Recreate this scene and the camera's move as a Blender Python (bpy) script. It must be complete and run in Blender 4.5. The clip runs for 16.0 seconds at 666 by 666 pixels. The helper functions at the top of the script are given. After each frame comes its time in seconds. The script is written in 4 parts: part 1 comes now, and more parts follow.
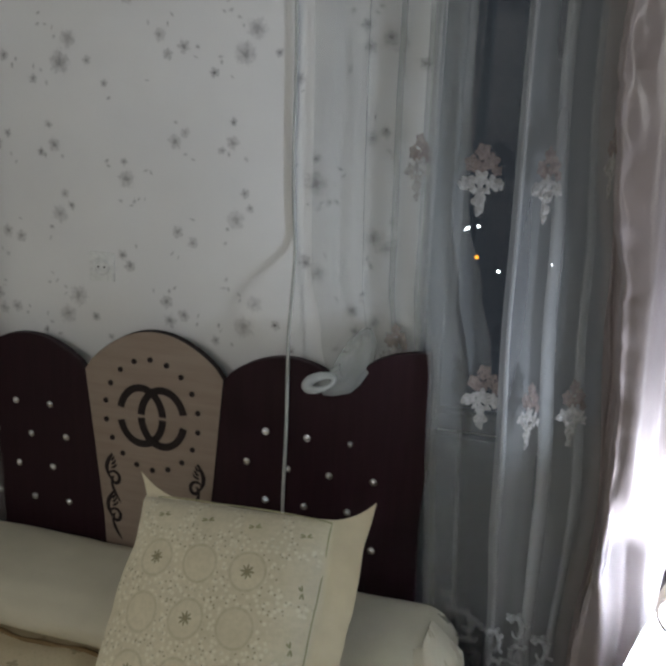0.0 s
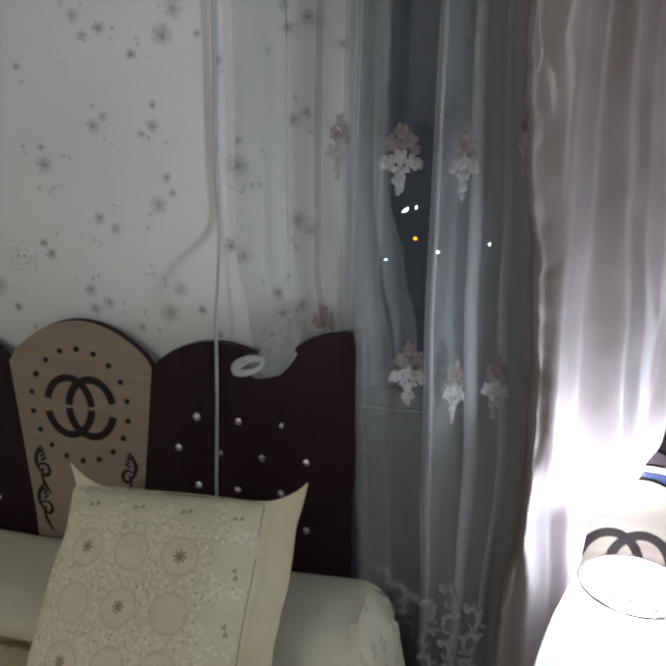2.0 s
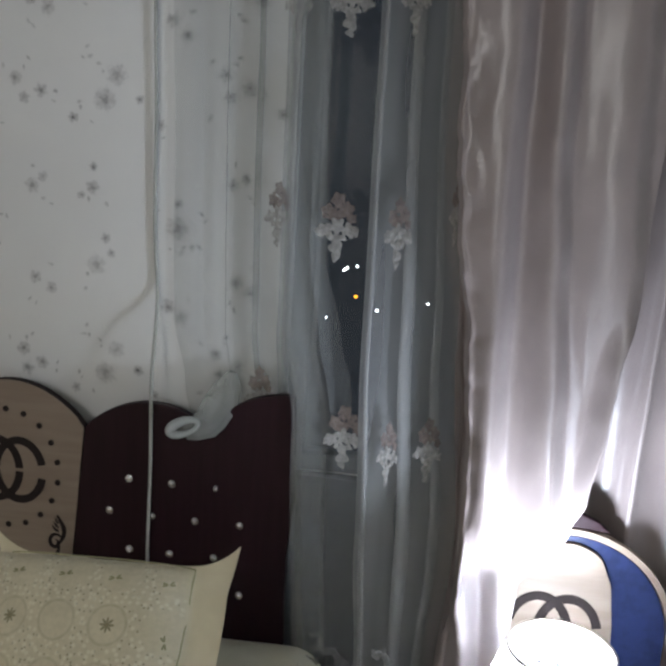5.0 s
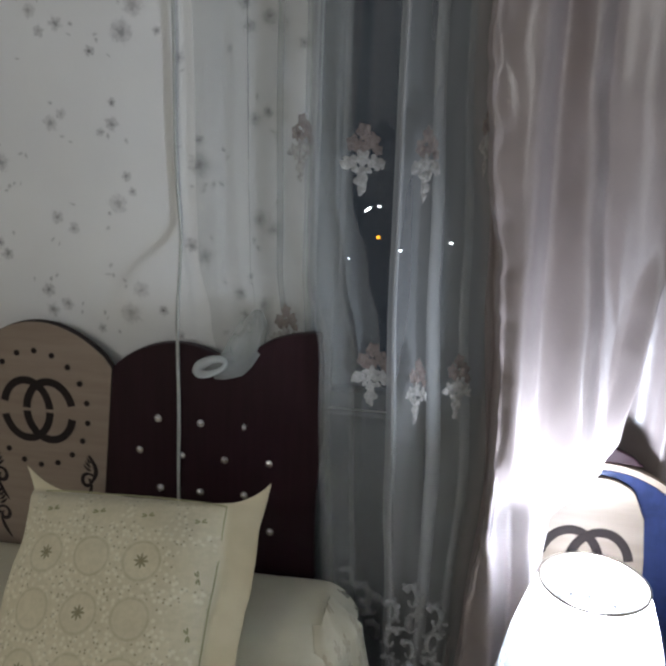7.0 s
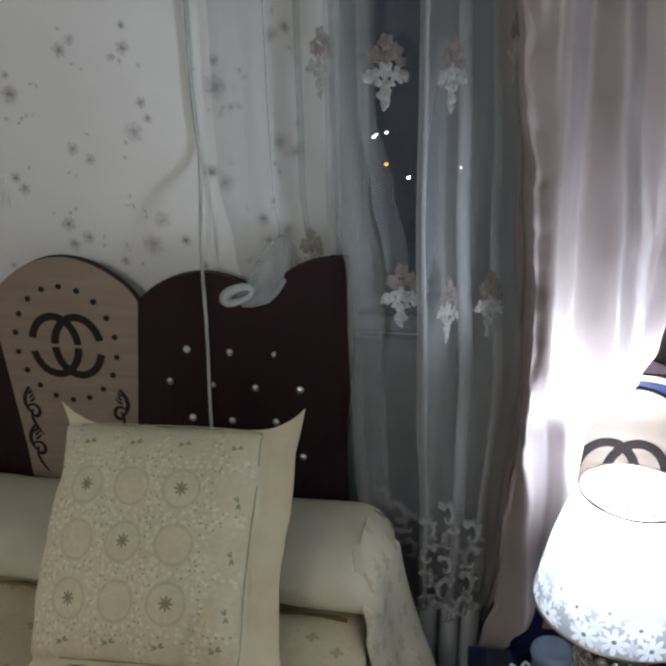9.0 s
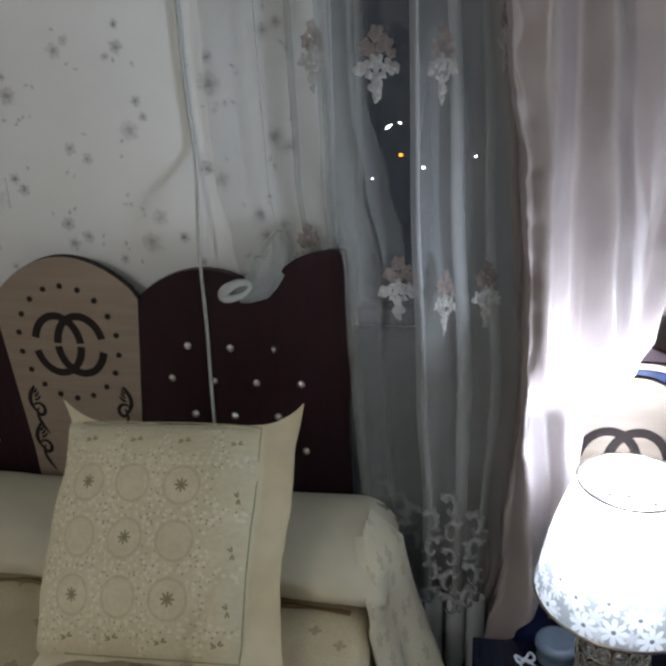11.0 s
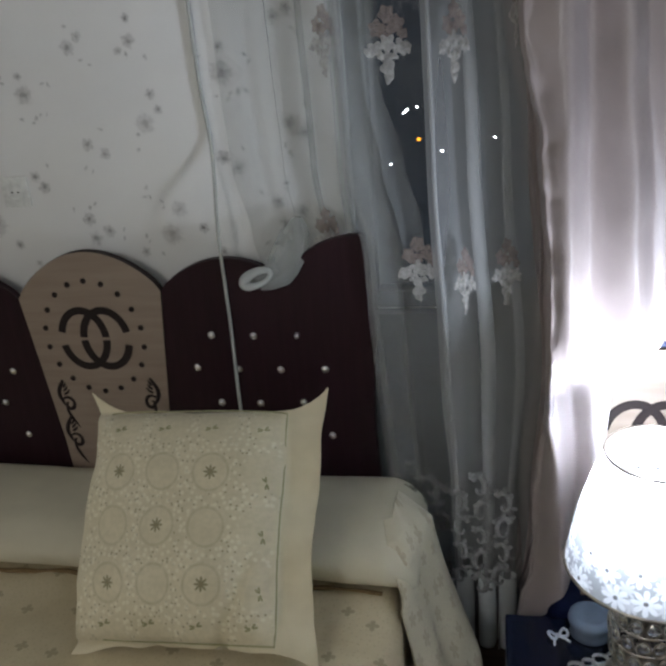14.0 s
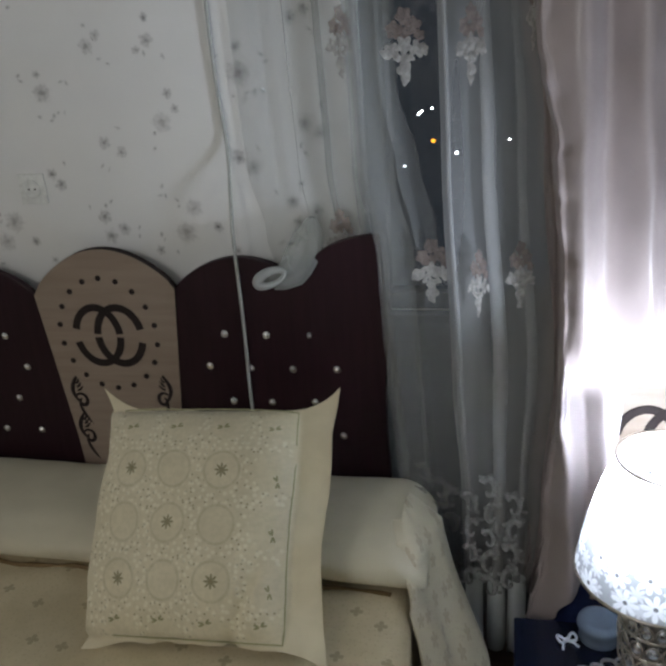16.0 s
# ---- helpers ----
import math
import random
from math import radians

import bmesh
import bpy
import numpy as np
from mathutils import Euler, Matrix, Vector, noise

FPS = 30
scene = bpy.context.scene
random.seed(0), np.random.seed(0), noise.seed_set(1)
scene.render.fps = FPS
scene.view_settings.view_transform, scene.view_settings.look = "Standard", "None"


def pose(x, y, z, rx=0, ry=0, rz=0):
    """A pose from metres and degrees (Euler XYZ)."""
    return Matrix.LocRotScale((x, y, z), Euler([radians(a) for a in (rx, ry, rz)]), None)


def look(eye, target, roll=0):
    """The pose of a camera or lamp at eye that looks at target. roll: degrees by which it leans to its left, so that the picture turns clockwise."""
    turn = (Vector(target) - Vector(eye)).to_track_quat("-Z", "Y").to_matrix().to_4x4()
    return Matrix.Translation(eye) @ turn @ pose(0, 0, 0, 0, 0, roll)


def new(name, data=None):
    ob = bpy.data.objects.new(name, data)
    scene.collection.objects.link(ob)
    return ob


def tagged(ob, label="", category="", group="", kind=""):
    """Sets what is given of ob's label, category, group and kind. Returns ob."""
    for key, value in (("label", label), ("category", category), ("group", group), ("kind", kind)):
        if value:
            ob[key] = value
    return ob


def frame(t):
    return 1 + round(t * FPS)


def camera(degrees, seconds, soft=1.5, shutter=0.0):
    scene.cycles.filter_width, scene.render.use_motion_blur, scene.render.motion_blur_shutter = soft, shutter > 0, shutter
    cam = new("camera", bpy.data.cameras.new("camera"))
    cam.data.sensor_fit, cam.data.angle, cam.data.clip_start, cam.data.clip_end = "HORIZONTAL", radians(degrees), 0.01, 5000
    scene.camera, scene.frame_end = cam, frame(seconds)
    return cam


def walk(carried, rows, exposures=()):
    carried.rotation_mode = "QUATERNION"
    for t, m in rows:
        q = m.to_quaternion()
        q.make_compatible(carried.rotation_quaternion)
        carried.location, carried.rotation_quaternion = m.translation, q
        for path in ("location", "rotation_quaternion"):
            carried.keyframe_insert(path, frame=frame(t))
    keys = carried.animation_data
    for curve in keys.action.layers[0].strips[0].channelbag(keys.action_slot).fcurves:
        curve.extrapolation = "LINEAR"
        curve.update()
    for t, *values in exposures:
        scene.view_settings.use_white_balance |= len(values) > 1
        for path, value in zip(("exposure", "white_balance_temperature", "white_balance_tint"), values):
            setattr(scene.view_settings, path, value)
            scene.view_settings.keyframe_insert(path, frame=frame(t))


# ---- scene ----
cam = camera(45.4, 16.0, 3.0)
PATH = [
    (0, (1.119, 0.344, 1.903), (0.606, 2.206, 1.382), 2.4),
    (0.5, (1.126, 0.35, 1.901), (0.628, 2.212, 1.367), 2.4),
    (1, (1.132, 0.348, 1.904), (0.663, 2.221, 1.38), 2.4),
    (1.5, (1.148, 0.353, 1.901), (0.749, 2.239, 1.37), 2.3),
    (2, (1.16, 0.345, 1.899), (0.79, 2.231, 1.345), 1.7),
    (2.5, (1.174, 0.365, 1.894), (0.839, 2.247, 1.307), 0.9),
    (3, (1.175, 0.36, 1.911), (0.903, 2.281, 1.422), 2.1),
    (5.5, (1.169, 0.324, 1.922), (0.935, 2.267, 1.513), 3.6),
    (6, (1.161, 0.338, 1.913), (0.882, 2.264, 1.449), 3.5),
    (6.5, (1.163, 0.35, 1.906), (0.89, 2.264, 1.392), 2.3),
    (7, (1.16, 0.352, 1.902), (0.881, 2.253, 1.348), 2.3),
    (7.5, (1.154, 0.373, 1.892), (0.882, 2.248, 1.251), 2.4),
    (8, (1.132, 0.383, 1.874), (0.888, 2.23, 1.146), 1.6),
    (8.5, (1.112, 0.363, 1.874), (0.844, 2.21, 1.154), 0.6),
    (11, (1.167, 0.373, 1.877), (0.824, 2.202, 1.142), -2.0),
    (11.5, (1.164, 0.379, 1.876), (0.808, 2.191, 1.109), -2.6),
    (12, (1.15, 0.385, 1.864), (0.768, 2.17, 1.046), -3.0),
    (12.5, (1.157, 0.385, 1.861), (0.779, 2.166, 1.033), -3.3),
    (13, (1.168, 0.373, 1.867), (0.786, 2.178, 1.095), -4.1),
    (13.5, (1.176, 0.365, 1.869), (0.784, 2.173, 1.11), -4.8),
    (14, (1.175, 0.363, 1.869), (0.772, 2.169, 1.111), -4.9),
    (14.5, (1.173, 0.369, 1.868), (0.768, 2.165, 1.088), -5.0),
    (15, (1.178, 0.364, 1.871), (0.771, 2.17, 1.113), -4.8),
    (15.5, (1.171, 0.362, 1.872), (0.772, 2.174, 1.126), -3.9),
    (16, (1.173, 0.358, 1.871), (0.742, 2.159, 1.116), -4.4),
]
walk(cam, [(t, look(eye, target, roll)) for t, eye, target, roll in PATH])

# ---- world and lights ----
world = bpy.data.worlds.new("night_sky")
scene.world = world
world.use_nodes = True
world.node_tree.nodes["Background"].inputs[0].default_value = (0.35, 0.46, 0.66, 1)
world.node_tree.nodes["Background"].inputs[1].default_value = 0.035

LAMP = Vector((1.497, 1.83, 0.39))          # foot of the bedside lamp, on the nightstand
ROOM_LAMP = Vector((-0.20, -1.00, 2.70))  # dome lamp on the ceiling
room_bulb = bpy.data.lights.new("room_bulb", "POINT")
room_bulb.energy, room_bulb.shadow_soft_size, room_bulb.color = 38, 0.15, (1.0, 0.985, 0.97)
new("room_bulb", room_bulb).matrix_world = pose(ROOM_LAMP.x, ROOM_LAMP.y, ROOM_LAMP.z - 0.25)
bulb = bpy.data.lights.new("bedside_bulb", "POINT")
bulb.energy, bulb.shadow_soft_size, bulb.color = 46, 0.050, (0.74, 0.84, 1.0)
new("bedside_bulb", bulb).matrix_world = pose(LAMP.x, LAMP.y, LAMP.z + 0.552)


# ---- materials ----
class Nodes:
    """Shortcuts for building one node material."""

    def __init__(self, name):
        self.mat = bpy.data.materials.new(name)
        self.mat.use_nodes = True
        self.tree = self.mat.node_tree
        self.tree.nodes.clear()
        self.out = self.tree.nodes.new("ShaderNodeOutputMaterial")

    def put(self, node, value):
        if isinstance(value, bpy.types.NodeSocket):
            self.tree.links.new(value, node)
        elif value is not None:
            node.default_value = value

    def add(self, kind, **ins):
        n = self.tree.nodes.new(kind)
        for key, value in ins.items():
            self.put(n.inputs[key.replace("_", " ")], value)
        return n

    def math(self, op, a, b=None, clamp=False):
        n = self.tree.nodes.new("ShaderNodeMath")
        n.operation, n.use_clamp = op, clamp
        self.put(n.inputs[0], a)
        self.put(n.inputs[1], b)
        return n.outputs[0]

    def vmath(self, op, a, b=None, out=0):
        n = self.tree.nodes.new("ShaderNodeVectorMath")
        n.operation = op
        self.put(n.inputs[0], a)
        self.put(n.inputs[1], b)
        return n.outputs[out]

    def coords(self, out="Object"):
        return self.tree.nodes.new("ShaderNodeTexCoord").outputs[out]

    def noise(self, scale, detail=3.0, vec=None, out="Fac"):
        n = self.add("ShaderNodeTexNoise", Scale=scale, Detail=detail)
        self.put(n.inputs["Vector"], vec if vec is not None else self.coords())
        return n.outputs[out]

    def ramp(self, fac, lo, hi, a=(0, 0, 0, 1), b=(1, 1, 1, 1)):
        n = self.add("ShaderNodeMapRange", Value=fac)
        n.interpolation_type = "SMOOTHSTEP"
        n.inputs[1].default_value, n.inputs[2].default_value = lo, hi
        return n.outputs[0]

    def mix(self, fac, a, b):
        n = self.tree.nodes.new("ShaderNodeMix")
        n.data_type = "RGBA"
        self.put(n.inputs[0], fac)
        self.put(n.inputs[6], a)
        self.put(n.inputs[7], b)
        return n.outputs[2]

    def bump(self, height, strength=0.2, distance=0.002):
        return self.add("ShaderNodeBump", Height=height, Strength=strength, Distance=distance).outputs[0]

    def mixs(self, fac, a, b):
        n = self.tree.nodes.new("ShaderNodeMixShader")
        self.put(n.inputs[0], fac)
        self.tree.links.new(a, n.inputs[1])
        self.tree.links.new(b, n.inputs[2])
        return n.outputs[0]

    def principled(self, color, rough=0.6, metal=0.0, normal=None, spec=0.5, sheen=0.0, **more):
        n = self.add("ShaderNodeBsdfPrincipled", Base_Color=color, Roughness=rough, Metallic=metal)
        n.inputs["Specular IOR Level"].default_value = spec
        n.inputs["Sheen Weight"].default_value = sheen
        if normal is not None:
            self.put(n.inputs["Normal"], normal)
        for key, value in more.items():
            self.put(n.inputs[key.replace("_", " ")], value)
        return n.outputs[0]

    def done(self, shader):
        self.tree.links.new(shader, self.out.inputs[0])
        return self.mat


def rgb(r, g, b):
    return (r, g, b, 1)


def plain(name, color, rough=0.5, metal=0.0, grain=60, vary=0.12, bump=0.15, spec=0.5, sheen=0.0):
    """A surface with fine grain, broad stains and a slight relief."""
    n = Nodes(name)
    fine, broad = n.noise(grain), n.noise(grain / 14, 2)
    both = n.math("ADD", n.math("MULTIPLY", fine, 0.5), n.math("MULTIPLY", broad, 0.5))
    dark = tuple(c * (1 - vary) for c in color[:3]) + (1,)
    light = tuple(min(1, c * (1 + vary)) for c in color[:3]) + (1,)
    col = n.mix(n.ramp(both, 0.35, 0.65), dark, light)
    return n.done(n.principled(col, rough, metal, n.bump(fine, bump), spec, sheen))


def wood(name, a, b, rough, scale=(3, 3, 40), spec=0.5):
    n = Nodes(name)
    vec = n.vmath("MULTIPLY", n.coords(), scale)
    g = n.noise(2.0, 5, vec)
    col = n.mix(n.ramp(g, 0.3, 0.7), a, b)
    return n.done(n.principled(col, rough, 0, n.bump(g, 0.08), spec))


def cloth(name, color, rough=0.85, weave=900, translucent=0.0, sheen=0.0, wrinkle=0.25):
    n = Nodes(name)
    co = n.coords()
    broad = n.noise(9, 3, co)
    w = n.add("ShaderNodeTexWave", Scale=weave / 6.3, Distortion=1.0)
    n.put(w.inputs["Vector"], co)
    fine = n.noise(weave / 3, 2, co)
    h = n.math("ADD", n.math("MULTIPLY", broad, 1.0), n.math("MULTIPLY", fine, 0.12))
    col = n.mix(n.ramp(broad, 0.3, 0.7), tuple(c * 0.93 for c in color[:3]) + (1,), color)
    col = n.mix(n.math("MULTIPLY", fine, 0.12), col, tuple(c * 0.7 for c in color[:3]) + (1,))
    s = n.principled(col, rough, 0, n.bump(h, wrinkle, 0.012), 0.25, sheen)
    if translucent:
        t = n.add("ShaderNodeBsdfTranslucent", Color=col).outputs[0]
        s = n.mixs(translucent, s, t)
    return n.done(s)


def daisies(n, vec, scale, petals, size, jitter=0.5):
    """Where petals of scattered daisies lie (0 to 1), the distance to the nearest heart, and a random colour each."""
    v = n.add("ShaderNodeTexVoronoi", Scale=scale, Randomness=jitter)
    v.voronoi_dimensions = "2D"
    n.put(v.inputs["Vector"], vec)
    d = n.vmath("SUBTRACT", vec, v.outputs["Position"])
    sep = n.add("ShaderNodeSeparateXYZ", Vector=d)
    r = n.math("SQRT", n.math("ADD", n.math("MULTIPLY", sep.outputs[0], sep.outputs[0]), n.math("MULTIPLY", sep.outputs[1], sep.outputs[1])))
    ang = n.math("ARCTAN2", sep.outputs[1], sep.outputs[0])
    lobe = n.math("ABSOLUTE", n.math("COSINE", n.math("MULTIPLY", ang, petals / 2)))
    lobe = n.math("POWER", lobe, 0.6)
    edge = n.math("MULTIPLY", n.math("ADD", n.math("MULTIPLY", lobe, 0.75), 0.25), size)
    return n.ramp(n.math("SUBTRACT", edge, r), -size * 0.06, size * 0.10), r, v.outputs["Color"]


def wallpaper():
    n = Nodes("wallpaper")
    co = n.coords()
    broad, fine = n.noise(2.2, 3, co), n.noise(220, 3, co)
    col = n.mix(n.ramp(broad, 0.3, 0.7), rgb(0.73, 0.73, 0.715), rgb(0.78, 0.78, 0.76))
    col = n.mix(n.math("MULTIPLY", fine, 0.10), col, rgb(0.5, 0.5, 0.5))
    return n.done(n.principled(col, 0.55, 0, n.bump(fine, 0.15, 0.001), 0.35))


def wallpaper_ink():
    """Soft grey print: each little quad carries one flower in its UVs, and its tone in the third UV layer."""
    n = Nodes("wallpaper_ink")
    sep = n.add("ShaderNodeSeparateXYZ", Vector=n.coords("UV"))
    kind = n.add("ShaderNodeAttribute")
    kind.attribute_name = "tone"
    x, y = sep.outputs[0], sep.outputs[1]
    warp = n.noise(90, 2)
    r = n.math("SQRT", n.math("ADD", n.math("MULTIPLY", x, x), n.math("MULTIPLY", y, y)))
    r = n.math("ADD", r, n.math("MULTIPLY", n.math("SUBTRACT", warp, 0.5), 0.9))
    ang = n.math("ARCTAN2", y, x)
    lobe = n.math("ADD", n.math("MULTIPLY", n.math("COSINE", n.math("MULTIPLY", ang, 5)), 0.10), 0.62)
    petal = n.ramp(n.math("SUBTRACT", lobe, r), -0.22, 0.40)
    ring = n.ramp(n.math("ABSOLUTE", n.math("SUBTRACT", r, 0.52)), 0.20, 0.02)
    heart = n.ramp(r, 0.42, 0.02)
    body = n.math("ADD", n.math("MULTIPLY", petal, 0.34), n.math("MULTIPLY", ring, 0.14))
    alpha = n.math("ADD", n.math("MULTIPLY", body, 1.0), n.math("MULTIPLY", heart, 0.5))
    alpha = n.math("MULTIPLY", alpha, kind.outputs["Fac"], True)
    ink = n.principled(n.mix(n.noise(30, 2), rgb(0.20, 0.185, 0.225), rgb(0.25, 0.22, 0.20)), 0.6)
    return n.done(n.mixs(alpha, n.add("ShaderNodeBsdfTransparent").outputs[0], ink))


def tulle(name="tulle", alpha=0.25, color=(0.77, 0.80, 0.80)):
    n = Nodes(name)
    col = rgb(*color)
    vec = n.vmath("MULTIPLY", n.coords(), (14, 14, 1.2))
    a = n.math("MULTIPLY", n.math("ADD", n.noise(1.0, 1, vec), 0.5), alpha)
    d = n.add("ShaderNodeBsdfDiffuse", Color=col).outputs[0]
    t = n.add("ShaderNodeBsdfTranslucent", Color=col).outputs[0]
    return n.done(n.mixs(a, n.add("ShaderNodeBsdfTransparent").outputs[0], n.mixs(0.5, d, t)))


def embroidery(name, color, cover=0.8):
    n = Nodes(name)
    g = n.noise(420, 2)
    col = n.mix(n.ramp(n.noise(90, 2), 0.3, 0.7), tuple(c * 0.7 for c in color) + (1,), rgb(*color))
    d = n.principled(col, 0.8, 0, n.bump(g, 0.6, 0.002), 0.2)
    t = n.add("ShaderNodeBsdfTranslucent", Color=col).outputs[0]
    hold = n.math("MULTIPLY", n.ramp(g, 0.10, 0.42), cover)
    return n.done(n.mixs(hold, n.add("ShaderNodeBsdfTransparent").outputs[0], n.mixs(0.35, d, t)))


def satin():
    n = Nodes("satin")
    co = n.coords()
    broad = n.noise(5, 3, co)
    wrinkle = n.noise(2.0, 4, n.vmath("MULTIPLY", co, (14, 14, 6)))
    weave = n.noise(700, 2, n.vmath("MULTIPLY", co, (1, 1, 0.15)))
    col = n.mix(n.ramp(broad, 0.3, 0.7), rgb(0.285, 0.235, 0.225), rgb(0.35, 0.29, 0.275))
    col = n.mix(n.math("MULTIPLY", weave, 0.2), col, rgb(0.30, 0.25, 0.245))
    along = n.tree.nodes.new("ShaderNodeTangent")
    along.direction_type, along.axis = "RADIAL", "X"
    s = n.principled(col, 0.33, 0, n.bump(n.math("ADD", wrinkle, n.math("MULTIPLY", weave, 0.05)), 0.16, 0.008), 0.9, 0.1, Anisotropic=0.85, Tangent=along.outputs[0])
    return n.done(n.mixs(0.12, s, n.add("ShaderNodeBsdfTranslucent", Color=col).outputs[0]))


def pillow_print():
    """Cream cotton with stitched rings, stars and fine dots, laid out in the UVs in metres."""
    n = Nodes("pillow_print")
    uv = n.coords("UV")
    warp = n.noise(6, 2, uv, "Color")
    p = n.vmath("ADD", uv, n.vmath("MULTIPLY", n.vmath("SUBTRACT", warp, (0.5, 0.5, 0.5)), (0.012, 0.012, 0)))
    cell = n.vmath("MULTIPLY", p, (1 / 0.121, 1 / 0.126, 0))
    idx = n.vmath("FLOOR", cell)
    loc = n.vmath("SUBTRACT", n.vmath("SUBTRACT", cell, idx), (0.5, 0.5, 0))
    sep = n.add("ShaderNodeSeparateXYZ", Vector=loc)
    r = n.math("SQRT", n.math("ADD", n.math("MULTIPLY", sep.outputs[0], sep.outputs[0]), n.math("MULTIPLY", sep.outputs[1], sep.outputs[1])))
    isep = n.add("ShaderNodeSeparateXYZ", Vector=idx)
    par = n.math("FLOORED_MODULO", n.math("ADD", isep.outputs[0], isep.outputs[1]), 2)
    ring = n.ramp(n.math("ABSOLUTE", n.math("SUBTRACT", r, 0.345)), 0.04, 0.01)
    ang = n.math("ARCTAN2", sep.outputs[1], sep.outputs[0])
    spoke = n.math("POWER", n.math("ABSOLUTE", n.math("COSINE", n.math("MULTIPLY", ang, 4))), 1.5)
    star = n.ramp(n.math("SUBTRACT", n.math("ADD", n.math("MULTIPLY", spoke, 0.085), 0.060), r), -0.01, 0.03)
    usep = n.add("ShaderNodeSeparateXYZ", Vector=cell)
    near = [n.math("LESS_THAN", n.math("ABSOLUTE", n.math("SUBTRACT", usep.outputs[k], 1.5)), 1.5) for k in (0, 1)]
    grid3 = n.math("MULTIPLY", near[0], near[1])
    ring, par = n.math("MULTIPLY", ring, grid3), n.math("MULTIPLY", n.math("SUBTRACT", 1.0, par), grid3)
    star = n.math("MULTIPLY", star, par)
    v = n.add("ShaderNodeTexVoronoi", Scale=72.0, Randomness=1.0)
    v.voronoi_dimensions = "2D"
    n.put(v.inputs["Vector"], uv)
    dot = n.math("MULTIPLY", n.ramp(v.outputs["Distance"], 0.22, 0.12), n.ramp(r, 0.36, 0.42))
    pick = n.add("ShaderNodeSeparateColor", Color=v.outputs["Color"])
    dot = n.math("MULTIPLY", dot, n.ramp(pick.outputs[0], 0.30, 0.60))
    edge = n.add("ShaderNodeAttribute")
    edge.attribute_name = "field"
    inside = edge.outputs["Fac"]
    base = n.mix(n.ramp(n.noise(14, 3), 0.3, 0.7), rgb(0.62, 0.555, 0.39), rgb(0.68, 0.612, 0.44))
    base = n.mix(n.math("MULTIPLY", n.ramp(n.noise(75, 3, uv), 0.40, 0.62), n.math("MULTIPLY", inside, 0.22)), base, rgb(0.46, 0.42, 0.27))
    col = n.mix(n.math("MULTIPLY", n.math("MULTIPLY", ring, n.math("ADD", n.math("MULTIPLY", n.noise(60, 2, uv), 0.75), 0.0)), inside), base, rgb(0.40, 0.36, 0.22))
    col = n.mix(n.math("MULTIPLY", n.math("MULTIPLY", star, 0.8), inside), col, rgb(0.17, 0.145, 0.065))
    col = n.mix(n.math("MULTIPLY", n.math("MULTIPLY", dot, 0.85), inside), col, rgb(0.30, 0.26, 0.16))
    knots = n.add("ShaderNodeTexVoronoi", Scale=58.0, Randomness=0.8)
    knots.voronoi_dimensions = "2D"
    n.put(knots.inputs["Vector"], n.vmath("ADD", uv, (0.37, 0.11, 0)))
    pale = n.math("MULTIPLY", n.ramp(knots.outputs["Distance"], 0.34, 0.18), n.ramp(r, 0.36, 0.42))
    col = n.mix(n.math("MULTIPLY", n.math("MULTIPLY", pale, 0.55), inside), col, rgb(0.80, 0.76, 0.60))
    fine = n.noise(420, 2)
    wrinkle = n.noise(7, 3)
    h = n.math("ADD", n.math("MULTIPLY", wrinkle, 1.2), n.math("ADD", n.math("MULTIPLY", fine, 0.15), n.math("MULTIPLY", ring, 0.08)))
    return n.done(n.principled(col, 0.8, 0, n.bump(h, 0.3, 0.010), 0.25, 0.2))


def coverlet_print():
    n = Nodes("coverlet_print")
    co = n.coords()
    petal, r, rnd = daisies(n, co, 8.0, 4, 0.017, 0.7)
    v = n.add("ShaderNodeTexVoronoi", Scale=60.0, Randomness=0.9)
    v.voronoi_dimensions = "2D"
    n.put(v.inputs["Vector"], co)
    dot = n.ramp(v.outputs["Distance"], 0.20, 0.10)
    patch = n.noise(7, 3, co)
    base = n.mix(n.ramp(patch, 0.35, 0.65), rgb(0.53, 0.44, 0.275), rgb(0.62, 0.53, 0.35))
    base = n.mix(n.math("MULTIPLY", n.noise(60, 4, co), 0.35), base, rgb(0.44, 0.38, 0.25))
    col = n.mix(n.math("MULTIPLY", dot, 0.35), base, rgb(0.38, 0.32, 0.2))
    col = n.mix(n.math("MULTIPLY", petal, 0.6), col, rgb(0.27, 0.22, 0.13))
    return n.done(n.principled(col, 0.8, 0, n.bump(n.math("ADD", n.noise(300, 2, co), n.math("MULTIPLY", patch, 3)), 0.3, 0.004), 0.25, 0.2))


